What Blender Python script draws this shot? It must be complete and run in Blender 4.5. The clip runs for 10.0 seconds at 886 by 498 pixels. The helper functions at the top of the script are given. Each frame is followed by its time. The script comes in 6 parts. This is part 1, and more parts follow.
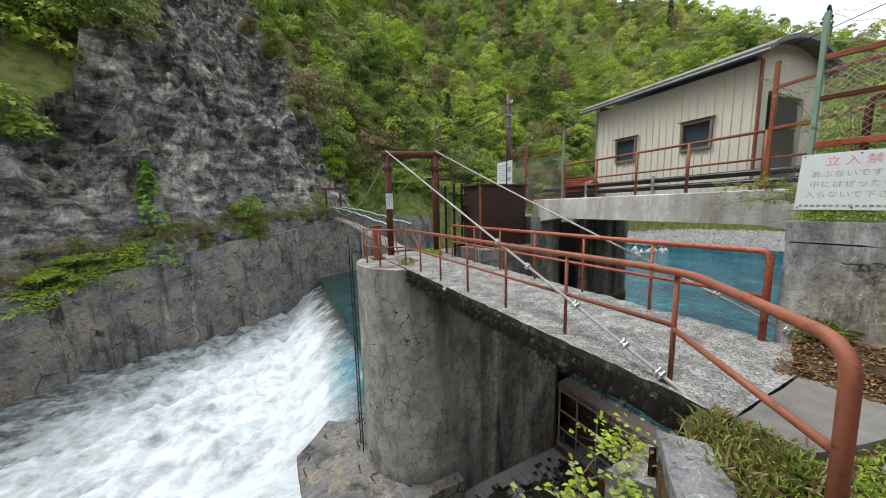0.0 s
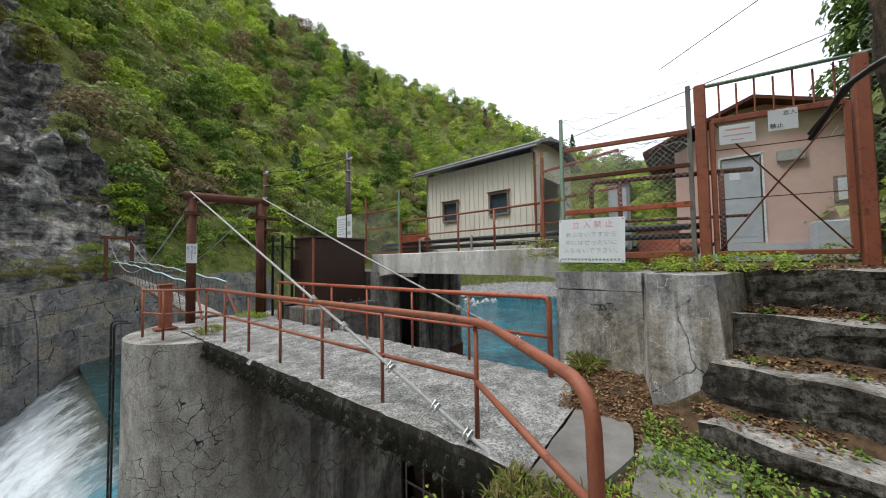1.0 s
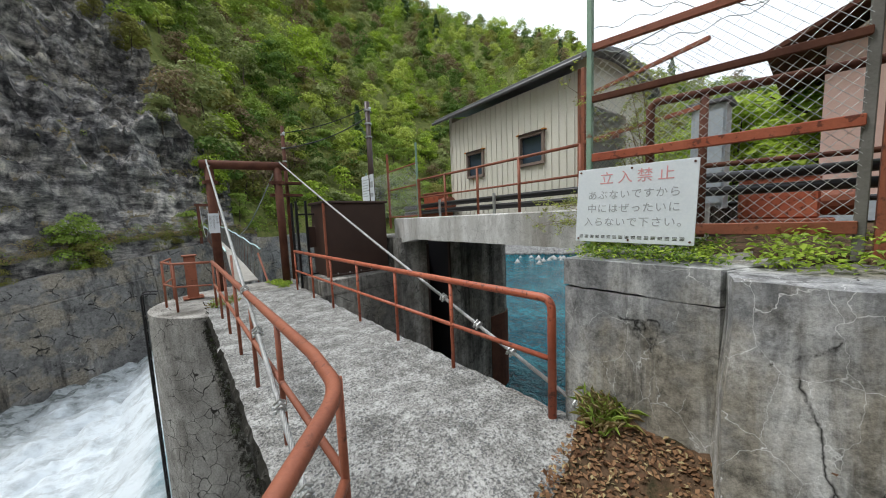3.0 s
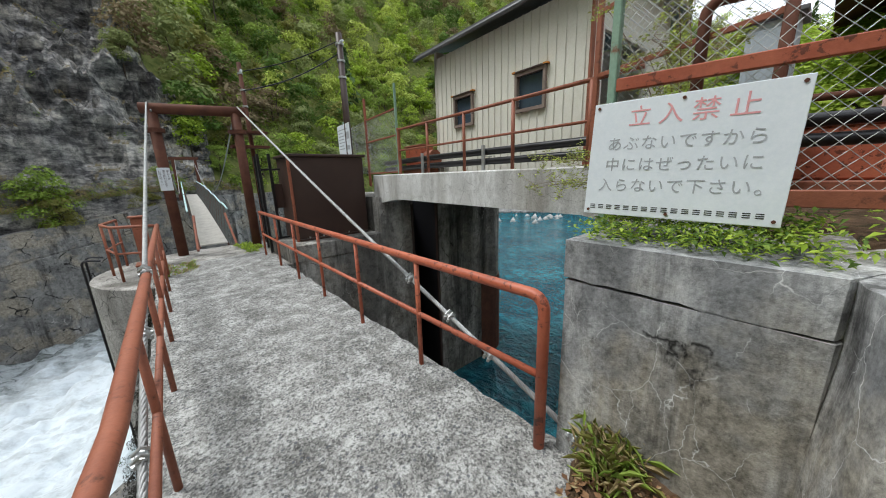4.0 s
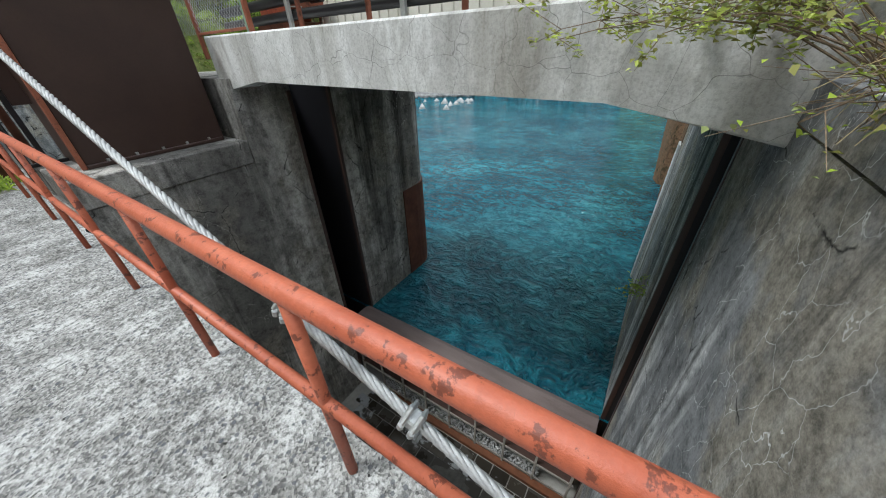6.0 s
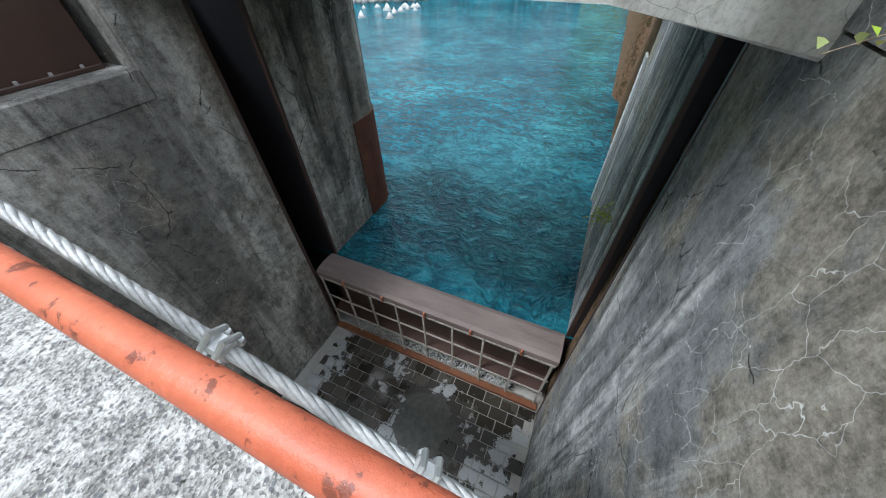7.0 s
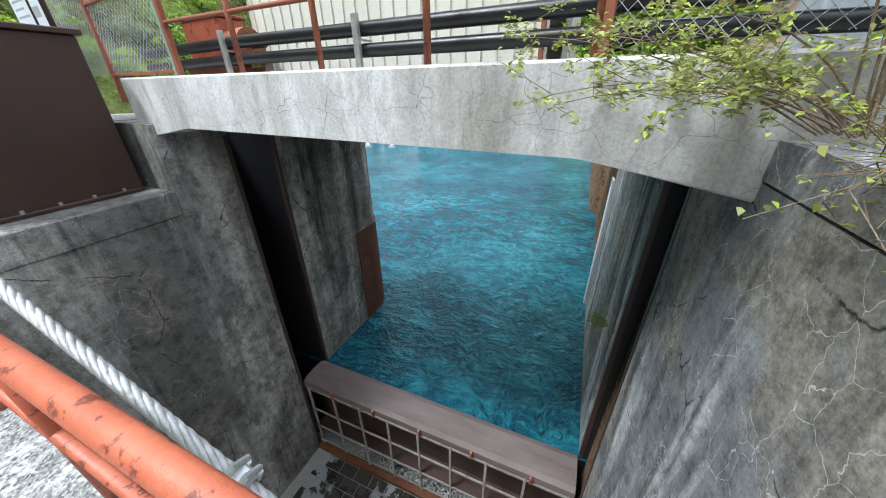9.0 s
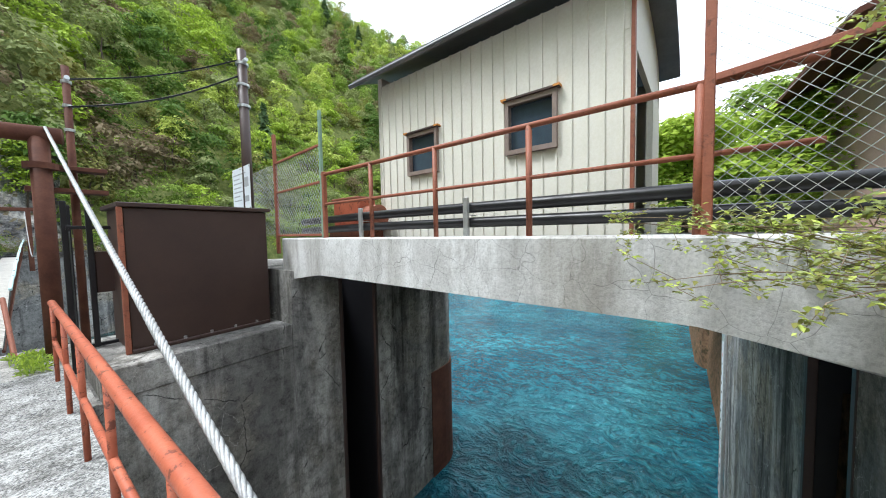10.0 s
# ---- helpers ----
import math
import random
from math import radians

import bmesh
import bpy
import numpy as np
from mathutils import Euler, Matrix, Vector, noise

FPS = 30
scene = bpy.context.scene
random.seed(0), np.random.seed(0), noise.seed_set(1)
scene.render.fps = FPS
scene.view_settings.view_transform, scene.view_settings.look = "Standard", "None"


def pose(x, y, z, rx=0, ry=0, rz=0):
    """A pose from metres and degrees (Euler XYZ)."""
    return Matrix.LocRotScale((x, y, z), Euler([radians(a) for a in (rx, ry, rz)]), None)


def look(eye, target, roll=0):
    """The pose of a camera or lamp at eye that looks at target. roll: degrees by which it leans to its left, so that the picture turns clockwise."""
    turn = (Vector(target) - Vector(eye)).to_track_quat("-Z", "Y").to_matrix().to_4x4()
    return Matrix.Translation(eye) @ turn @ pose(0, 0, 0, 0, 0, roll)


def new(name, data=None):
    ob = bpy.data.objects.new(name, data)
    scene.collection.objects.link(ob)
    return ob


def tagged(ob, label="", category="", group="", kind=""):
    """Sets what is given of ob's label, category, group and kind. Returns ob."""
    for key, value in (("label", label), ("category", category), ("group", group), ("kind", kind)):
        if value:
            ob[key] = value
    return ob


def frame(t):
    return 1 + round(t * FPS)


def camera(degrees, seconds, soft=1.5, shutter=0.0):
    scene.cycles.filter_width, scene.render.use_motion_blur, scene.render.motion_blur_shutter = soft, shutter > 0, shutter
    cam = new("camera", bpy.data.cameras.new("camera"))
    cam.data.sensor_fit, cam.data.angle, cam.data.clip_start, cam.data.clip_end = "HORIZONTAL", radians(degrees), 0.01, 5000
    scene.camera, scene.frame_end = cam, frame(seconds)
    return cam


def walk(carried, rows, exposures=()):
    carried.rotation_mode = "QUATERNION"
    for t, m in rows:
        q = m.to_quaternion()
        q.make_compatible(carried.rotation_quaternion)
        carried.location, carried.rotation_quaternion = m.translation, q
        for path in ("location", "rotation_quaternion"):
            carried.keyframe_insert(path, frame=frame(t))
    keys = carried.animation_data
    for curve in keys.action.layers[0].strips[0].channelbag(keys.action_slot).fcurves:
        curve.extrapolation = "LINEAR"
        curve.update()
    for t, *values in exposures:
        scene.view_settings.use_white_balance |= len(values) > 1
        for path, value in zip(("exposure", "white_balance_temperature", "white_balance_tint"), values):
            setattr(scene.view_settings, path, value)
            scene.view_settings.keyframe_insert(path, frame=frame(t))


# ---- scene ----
cam = camera(109.0, 10.0, soft=1.0)
PATH = [
    (0, (-2.651, -1.307, 1.409), (-1.757, 0.463, 1.147), -1.3),
    (0.5, (-2.418, -1.295, 1.4), (-1.127, 0.228, 1.296), -1.2),
    (1, (-2.075, -1.294, 1.345), (-0.485, -0.083, 1.422), -0.9),
    (1.5, (-1.612, -1.48, 1.449), (-0.091, -0.182, 1.496), -1.0),
    (2, (-1.246, -1.392, 1.454), (0.185, 0.004, 1.417), -1.5),
    (2.5, (-0.809, -1.341, 1.497), (0.52, 0.151, 1.406), -1.7),
    (4, (0.241, -0.843, 1.526), (1.5, 0.641, 1.066), -2.0),
    (4.5, (0.613, -0.515, 1.513), (1.933, 0.877, 0.95), -1.4),
    (5, (0.844, -0.122, 1.49), (2.205, 1.155, 0.771), -1.3),
    (5.5, (1.107, 0.193, 1.427), (2.516, 1.311, 0.552), -1.5),
    (7, (1.579, 0.693, 1.31), (2.849, 1.296, -0.113), -1.7),
    (7.5, (1.618, 0.686, 1.311), (2.891, 1.209, -0.141), -1.3),
    (8, (1.613, 0.687, 1.384), (2.971, 1.142, -0.012), -0.4),
    (8.5, (1.563, 0.703, 1.393), (3.051, 1.211, 0.157), -0.9),
    (9, (1.507, 0.725, 1.435), (3.138, 1.434, 0.52), -0.7),
    (9.5, (1.439, 0.802, 1.502), (3.151, 1.7, 0.989), -0.8),
    (10, (1.325, 0.878, 1.601), (2.944, 2.047, 1.496), -1.1),
]
walk(cam, [(t, look(eye, target, roll)) for t, eye, target, roll in PATH], [(0, 0.02, 6500, 10), (1, -0.16, 6450, 10), (2, -0.28, 6400, 9), (2.5, -0.2, 6400, 9), (4, -0.04, 6350, 8), (5.5, 0.04, 6250, 7), (7, 0.72, 5950, 8), (8.5, 0.84, 5900, 8), (9.5, 0.86, 5950, 8), (10, 0.72, 6050, 8)])

# ---- world, sun, exposure ----
world = bpy.data.worlds.new("overcast_sky")
scene.world = world
world.use_nodes = True
wn, wl = world.node_tree.nodes, world.node_tree.links
sky = wn.new("ShaderNodeTexSky")
sky.sky_type = "NISHITA"
sky.sun_disc = False
sky.sun_elevation, sky.sun_rotation = radians(60), radians(300)
sky.air_density, sky.dust_density, sky.ozone_density = 1.0, 4.0, 1.0
cloud = wn.new("ShaderNodeMixRGB")
cloud.inputs[0].default_value = 0.82
cloud.inputs[2].default_value = (12.6, 13.1, 13.8, 1)
wl.new(sky.outputs[0], cloud.inputs[1])
wl.new(cloud.outputs[0], wn["Background"].inputs[0])
wn["Background"].inputs[1].default_value = 0.128
sun = new("sun", bpy.data.lights.new("sun", "SUN"))
sun.data.energy, sun.data.angle, sun.data.color = 2.6, radians(14), (1.0, 0.99, 0.97)
sun.matrix_world = look((0, 0, 60), (24, -23, 0))


# ---- material helpers ----
def ramp(nt, fac, stops):
    r = nt.nodes.new("ShaderNodeValToRGB")
    e = r.color_ramp.elements
    while len(e) < len(stops):
        e.new(0.5)
    for k, (p, c) in zip(e, stops):
        k.position, k.color = p, (*c, 1) if len(c) == 3 else c
    nt.links.new(fac, r.inputs[0])
    return r.outputs[0]


def noise_tex(nt, vec, scale, detail=6, rough=0.6, stretch=(1, 1, 1)):
    m = nt.nodes.new("ShaderNodeMapping")
    m.inputs["Scale"].default_value = stretch
    nt.links.new(vec, m.inputs[0])
    n = nt.nodes.new("ShaderNodeTexNoise")
    n.inputs["Scale"].default_value, n.inputs["Detail"].default_value, n.inputs["Roughness"].default_value = scale, detail, rough
    nt.links.new(m.outputs[0], n.inputs["Vector"])
    return n.outputs["Fac"]


def blend(nt, fac, a, b, mode="MIX"):
    m = nt.nodes.new("ShaderNodeMixRGB")
    m.blend_type = mode
    for s, v in ((0, fac), (1, a), (2, b)):
        if isinstance(v, (int, float)):
            m.inputs[s].default_value = v
        elif isinstance(v, tuple):
            m.inputs[s].default_value = (*v, 1)
        else:
            nt.links.new(v, m.inputs[s])
    return m.outputs[0]


def start(name):
    m = bpy.data.materials.new(name)
    m.use_nodes = True
    nt = m.node_tree
    geo = nt.nodes.new("ShaderNodeNewGeometry")
    return m, nt, nt.nodes["Principled BSDF"], geo.outputs["Position"], geo


def bump(nt, bsdf, height, strength, dist=0.02):
    b = nt.nodes.new("ShaderNodeBump")
    b.inputs["Strength"].default_value, b.inputs["Distance"].default_value = strength, dist
    nt.links.new(height, b.inputs["Height"])
    nt.links.new(b.outputs[0], bsdf.inputs["Normal"])


def plain(name, c1, c2, scale=6.0, rough=0.6, metal=0.0, bmp=0.3, grain=60.0, stretch=(1, 1, 1), stain=None, stain_scale=2.0, cover=(0.55, 0.7), dist=0.01):
    """Two tones in patches, a finer grain in the relief, and optionally a third tone as stains."""
    m, nt, p, pos, geo = start(name)
    big = noise_tex(nt, pos, scale, 8, 0.65, stretch)
    fine = noise_tex(nt, pos, grain, 4, 0.7)
    col = ramp(nt, big, [(0.3, c1), (0.7, c2)])
    col = blend(nt, 0.35, col, blend(nt, fine, (0.25, 0.25, 0.25), (1, 1, 1)), "OVERLAY")
    if stain:
        s = noise_tex(nt, pos, stain_scale, 10, 0.7, stretch)
        col = blend(nt, ramp(nt, s, [(cover[0], (0, 0, 0)), (cover[1], (1, 1, 1))]), col, stain)
    nt.links.new(col, p.inputs["Base Color"])
    p.inputs["Roughness"].default_value, p.inputs["Metallic"].default_value = rough, metal
    if rough > 0.7:
        p.inputs["Specular IOR Level"].default_value = 0.15
    bump(nt, p, blend(nt, 0.5, big, fine), bmp, dist)
    return m


def concrete(name, c1, c2, streak, crack=0.0, moss=0.0, pale=0.0, scale=1.3, drips=3.0, mottle=7, blotch=0.55, cw=1.0, pitted=True):
    """Weathered cast concrete: blotches, drips running down, pale lime-filled cracks."""
    m, nt, p, pos, geo = start(name)
    a = noise_tex(nt, pos, scale, 10, 0.7)
    f = noise_tex(nt, pos, 45, 6, 0.75)
    drip = noise_tex(nt, pos, drips, 8, 0.6, (1, 1, 0.12))
    col = ramp(nt, a, [(0.3, c1), (0.68, c2)])
    col = blend(nt, ramp(nt, drip, [(0.5, (0, 0, 0)), (0.68, (1, 1, 1))]), col, streak)
    speck = ramp(nt, f, [(0.36, (0.3, 0.3, 0.3)), (0.55, (1.05, 1.05, 1.05))])
    col = blend(nt, 0.8 if pitted else 0.35, col, speck, "MULTIPLY")
    stain = noise_tex(nt, pos, 1.7, 12, 0.72, (1, 1, 0.35))
    col = blend(nt, blend(nt, ramp(nt, stain, [(0.5, (0, 0, 0)), (0.56, (1, 1, 1))]), (0, 0, 0), (blotch,) * 3), col, blend(nt, 1.0, col, (0.38, 0.36, 0.34), "MULTIPLY"))
    if pitted:
        pits = noise_tex(nt, pos, 22, 3, 0.5)
        col = blend(nt, ramp(nt, pits, [(0.22, (1, 1, 1)), (0.27, (0, 0, 0))]), col, (0.03, 0.028, 0.024))
    height = blend(nt, 0.5, a, f)
    if crack:
        w = nt.nodes.new("ShaderNodeTexNoise")
        w.inputs["Scale"].default_value = 2.5
        nt.links.new(pos, w.inputs["Vector"])
        off = blend(nt, 0.32, pos, w.outputs["Color"], "ADD")
        v = nt.nodes.new("ShaderNodeTexVoronoi")
        v.feature = "DISTANCE_TO_EDGE"
        v.inputs["Scale"].default_value = 3.4
        nt.links.new(off, v.inputs["Vector"])
        line = ramp(nt, v.outputs["Distance"], [(0.003 * cw, (1, 1, 1)), (0.012 * cw, (0, 0, 0))])
        patch = ramp(nt, noise_tex(nt, pos, 0.9, 4), [(0.4, (0, 0, 0)), (0.5, (1, 1, 1))])
        fac = blend(nt, 1.0, line, patch, "MULTIPLY")
        tone = (0.5, 0.49, 0.45) if pale else (0.03, 0.028, 0.025)
        col = blend(nt, blend(nt, crack, (0, 0, 0), fac), col, tone)
    if moss:
        g = noise_tex(nt, pos, mottle, 10, 0.8)
        col = blend(nt, ramp(nt, g, [(0.62 - 0.3 * moss, (0, 0, 0)), (0.72 - 0.3 * moss, (1, 1, 1))]), col, (0.018, 0.017, 0.013))
    nt.links.new(col, p.inputs["Base Color"])
    p.inputs["Roughness"].default_value = 0.88
    p.inputs["Specular IOR Level"].default_value = 0.15
    bump(nt, p, height, 0.55, 0.012)
    return m


def leaf(name, c1, c2, through_light=0.35):
    m, nt, p, pos, geo = start(name)
    col = ramp(nt, geo.outputs["Random Per Island"], [(0.0, c1), (1.0, c2)])
    nt.links.new(col, p.inputs["Base Color"])
    p.inputs["Roughness"].default_value = 0.65
    p.inputs["Specular IOR Level"].default_value = 0.12
    tr = nt.nodes.new("ShaderNodeBsdfTranslucent")
    nt.links.new(col, tr.inputs[0])
    mix = nt.nodes.new("ShaderNodeMixShader")
    mix.inputs[0].default_value = through_light
    nt.links.new(p.outputs[0], mix.inputs[1])
    nt.links.new(tr.outputs[0], mix.inputs[2])
    nt.links.new(mix.outputs[0], nt.nodes["Material Output"].inputs[0])
    return m


def flat(name, c, rough=0.5, metal=0.0):
    return plain(name, tuple(v * 0.85 for v in c), tuple(min(1, v * 1.1) for v in c), 9, rough, metal, 0.15, 90)


# ---- materials ----
def cells(nt, pos, scale, feature="F1"):
    v = nt.nodes.new("ShaderNodeTexVoronoi")
    v.feature = feature
    v.inputs["Scale"].default_value = scale
    nt.links.new(pos, v.inputs["Vector"])
    return v


def worn_deck():
    """Exposed aggregate: grains of many greys, lichen bloom, dark pits and trodden dirt."""
    m, nt, p, pos, geo = start("worn_deck_concrete")
    big = noise_tex(nt, pos, 1.9, 8, 0.65)
    mid = noise_tex(nt, pos, 13, 9, 0.78)
    grit = cells(nt, pos, 95)
    stones = cells(nt, pos, 38)
    bw = nt.nodes.new("ShaderNodeRGBToBW")
    nt.links.new(grit.outputs["Color"], bw.inputs[0])
    bw2 = nt.nodes.new("ShaderNodeRGBToBW")
    nt.links.new(stones.outputs["Color"], bw2.inputs[0])
    lich = noise_tex(nt, pos, 34, 8, 0.8)
    wear = noise_tex(nt, pos, 4.5, 8, 0.7)
    col = ramp(nt, big, [(0.34, (0.17, 0.168, 0.16)), (0.64, (0.29, 0.287, 0.275))])
    col = blend(nt, 0.9, col, ramp(nt, bw.outputs[0], [(0.2, (0.4, 0.4, 0.41)), (0.8, (1.45, 1.45, 1.43))]), "MULTIPLY")
    col = blend(nt, ramp(nt, blend(nt, 0.45, lich, wear), [(0.5, (0, 0, 0)), (0.58, (0.85,) * 3)]), col, (0.5, 0.5, 0.485))
    col = blend(nt, ramp(nt, lich, [(0.36, (0.95,) * 3), (0.44, (0, 0, 0))]), col, (0.05, 0.049, 0.046))
    col = blend(nt, ramp(nt, blend(nt, 0.5, mid, wear), [(0.4, (0.7,) * 3), (0.47, (0, 0, 0))]), col, blend(nt, 1.0, col, (0.5, 0.49, 0.47), "MULTIPLY"))
    peb = blend(nt, 1.0, ramp(nt, stones.outputs["Distance"], [(0.32, (1, 1, 1)), (0.4, (0, 0, 0))]), ramp(nt, bw2.outputs[0], [(0.24, (0.8,) * 3), (0.3, (0, 0, 0))]), "MULTIPLY")
    col = blend(nt, peb, col, (0.08, 0.085, 0.095))
    pit = noise_tex(nt, pos, 30, 3, 0.5)
    col = blend(nt, ramp(nt, pit, [(0.26, (1, 1, 1)), (0.31, (0, 0, 0))]), col, (0.03, 0.03, 0.027))
    nt.links.new(col, p.inputs["Base Color"])
    p.inputs["Roughness"].default_value = 0.9
    p.inputs["Specular IOR Level"].default_value = 0.15
    bump(nt, p, blend(nt, 0.5, mid, grit.outputs["Distance"]), 0.6, 0.012)
    return m


def old_wall(name, c1, c2, tan, lime, dark, streak_w=1.6, net=5.2, few=0.5, runs=0.55, torn_w=1.0):
    """Cast wall: smooth grey with worn tan patches, lime runs, fine lime-filled cracks, dark broken joints."""
    m, nt, p, pos, geo = start(name)
    a = noise_tex(nt, pos, 1.1, 10, 0.68)
    f = noise_tex(nt, pos, 60, 6, 0.75)
    col = ramp(nt, a, [(0.3, c1), (0.7, c2)])
    worn = noise_tex(nt, pos, 0.75, 9, 0.62)
    pocks = noise_tex(nt, pos, 16, 8, 0.75)
    patch = ramp(nt, worn, [(0.5, (0, 0, 0)), (0.58, (1, 1, 1))])
    col = blend(nt, patch, col, ramp(nt, pocks, [(0.3, tuple(v * 0.5 for v in tan)), (0.5, tan), (0.72, tuple(min(1, v * 1.5) for v in tan))]))
    run = noise_tex(nt, pos, streak_w, 9, 0.66, (1, 1, 0.09))
    brk = noise_tex(nt, pos, 2.3, 8, 0.7, (1, 1, 0.4))
    limef = blend(nt, 1.0, ramp(nt, run, [(runs, (0, 0, 0)), (runs + 0.11, (0.9,) * 3)]), ramp(nt, brk, [(0.38, (0, 0, 0)), (0.56, (1, 1, 1))]), "MULTIPLY")
    col = blend(nt, limef, col, lime)
    run2 = noise_tex(nt, pos, streak_w * 1.5, 8, 0.66, (1.3, 1.3, 0.11))
    col = blend(nt, ramp(nt, run2, [(0.54, (0, 0, 0)), (0.66, (0.85,) * 3)]), col, dark)
    col = blend(nt, 0.55, col, ramp(nt, f, [(0.34, (0.45,) * 3), (0.58, (1.12,) * 3)]), "MULTIPLY")
    w = nt.nodes.new("ShaderNodeTexNoise")
    w.inputs["Scale"].default_value, w.inputs["Detail"].default_value, w.inputs["Roughness"].default_value = 2.2, 5, 0.6
    nt.links.new(pos, w.inputs["Vector"])
    off = blend(nt, 0.26, pos, w.outputs["Color"], "ADD")
    sq = nt.nodes.new("ShaderNodeMapping")
    sq.inputs["Scale"].default_value = (1.0, 1.0, 0.55)
    nt.links.new(off, sq.inputs[0])
    lines = cells(nt, sq.outputs[0], net, "DISTANCE_TO_EDGE")
    gate_ = ramp(nt, noise_tex(nt, pos, 1.3, 5), [(few, (0, 0, 0)), (few + 0.08, (1, 1, 1))])
    thin = blend(nt, 1.0, ramp(nt, lines.outputs["Distance"], [(0.001, (0.9,) * 3), (0.008, (0, 0, 0))]), gate_, "MULTIPLY")
    col = blend(nt, thin, col, tuple(min(1, v * 1.15) for v in lime))
    broad = cells(nt, off, 0.9, "DISTANCE_TO_EDGE")
    torn = blend(nt, 1.0, ramp(nt, broad.outputs["Distance"], [(0.002 * torn_w, (1, 1, 1)), (0.006 * torn_w, (0, 0, 0))]), ramp(nt, brk, [(0.5, (0, 0, 0)), (0.54, (1, 1, 1))]), "MULTIPLY")
    col = blend(nt, torn, col, (0.02, 0.019, 0.018))
    holes = noise_tex(nt, pos, 11, 4, 0.6)
    grime = noise_tex(nt, pos, 7, 12, 0.82)
    col = blend(nt, 0.7, col, ramp(nt, grime, [(0.38, (0.3,) * 3), (0.5, (1.0,) * 3), (0.64, (1.4,) * 3)]), "MULTIPLY")
    col = blend(nt, ramp(nt, holes, [(0.25, (1, 1, 1)), (0.28, (0, 0, 0))]), col, (0.025, 0.024, 0.022))
    nt.links.new(col, p.inputs["Base Color"])
    p.inputs["Roughness"].default_value = 0.85
    p.inputs["Specular IOR Level"].default_value = 0.15
    bump(nt, p, blend(nt, 0.45, pocks, f), 0.5, 0.012)
    return m


M_deck = worn_deck()
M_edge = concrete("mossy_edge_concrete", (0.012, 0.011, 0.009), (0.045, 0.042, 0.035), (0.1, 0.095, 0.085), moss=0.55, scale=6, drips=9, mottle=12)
M_pier = concrete("stained_pier_concrete", (0.21, 0.2, 0.185), (0.5, 0.48, 0.445), (0.13, 0.12, 0.105), crack=1.0, drips=1.1, cw=1.7, scale=1.6, blotch=0.45)
M_chan = old_wall("damp_channel_concrete", (0.085, 0.081, 0.074), (0.23, 0.221, 0.205), (0.2, 0.184, 0.158), (0.5, 0.48, 0.445), (0.028, 0.026, 0.023), 1.0, 4.5, 0.54, 0.48)
M_rwall = old_wall("cracked_wall_concrete", (0.12, 0.123, 0.127), (0.31, 0.315, 0.323), (0.285, 0.262, 0.222), (0.64, 0.642, 0.64), (0.055, 0.054, 0.053), 1.8, 6.0, 0.45, 0.5)
M_beam = concrete("pale_beam_concrete", (0.47, 0.465, 0.445), (0.74, 0.74, 0.73), (0.36, 0.345, 0.315), scale=1.8, drips=2.4, blotch=0.3, crack=0.6, cw=0.5, pitted=False)
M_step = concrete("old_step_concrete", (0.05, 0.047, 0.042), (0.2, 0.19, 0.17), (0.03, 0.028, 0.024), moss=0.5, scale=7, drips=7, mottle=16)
M_tread = concrete("pale_tread_concrete", (0.26, 0.25, 0.23), (0.52, 0.5, 0.46), (0.17, 0.16, 0.14), moss=0.1, scale=5)
M_bank = old_wall("bank_wall_concrete", (0.07, 0.07, 0.07), (0.27, 0.266, 0.256), (0.25, 0.225, 0.185), (0.46, 0.45, 0.43), (0.025, 0.024, 0.023), 0.7, 1.6, 0.58, 0.58, 4.0)
M_rust = plain("rusty_red_paint", (0.21, 0.065, 0.035), (0.29, 0.095, 0.05), 5, 0.6, 0.0, 0.4, 70, stain=(0.10, 0.035, 0.02), stain_scale=14, cover=(0.56, 0.66))
M_orange = plain("chipped_orange_paint", (0.30, 0.065, 0.03), (0.44, 0.125, 0.065), 4, 0.5, 0.0, 0.4, 60, stain=(0.15, 0.04, 0.022), stain_scale=17, cover=(0.56, 0.59))
M_brown = plain("dark_brown_steel", (0.035, 0.018, 0.014), (0.05, 0.027, 0.02), 2, 0.5, 0.0, 0.1, 50)
M_portal = plain("rusted_portal_steel", (0.07, 0.03, 0.022), (0.13, 0.055, 0.035), 4, 0.75, 0.0, 0.4, 50)
M_steel = plain("galvanised_steel", (0.33, 0.34, 0.34), (0.5, 0.51, 0.5), 12, 0.45, 0.6, 0.2, 90)
M_cable = plain("steel_rope", (0.22, 0.222, 0.22), (0.4, 0.405, 0.4), 20, 0.5, 0.3, 0.4, 140)
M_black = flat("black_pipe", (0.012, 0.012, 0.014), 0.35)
M_white = plain("white_sign_board", (0.64, 0.69, 0.74), (0.73, 0.78, 0.82), 3, 0.45, 0, 0.05)
# Bluish base colour makes up for part of the sky's reflection.
M_glass = flat("dark_window_glass", (0.045, 0.065, 0.09), 0.04)
M_frame = flat("bronze_window_frame", (0.22, 0.17, 0.145), 0.5)
M_siding = plain("cream_steel_siding", (0.62, 0.6, 0.51), (0.72, 0.7, 0.61), 1.2, 0.55, 0, 0.1, 40)
M_roof = plain("grey_roof_edge", (0.10, 0.10, 0.105), (0.17, 0.17, 0.18), 3, 0.5, 0.3, 0.15)
M_soil = plain("leaf_litter_soil", (0.05, 0.032, 0.02), (0.16, 0.10, 0.06), 9, 0.95, 0, 0.8, 40, stain=(0.04, 0.035, 0.018), stain_scale=5, cover=(0.5, 0.6), dist=0.05)
M_asph = plain("old_path_concrete", (0.12, 0.115, 0.105), (0.22, 0.21, 0.195), 3, 0.9, 0, 0.5, 70)
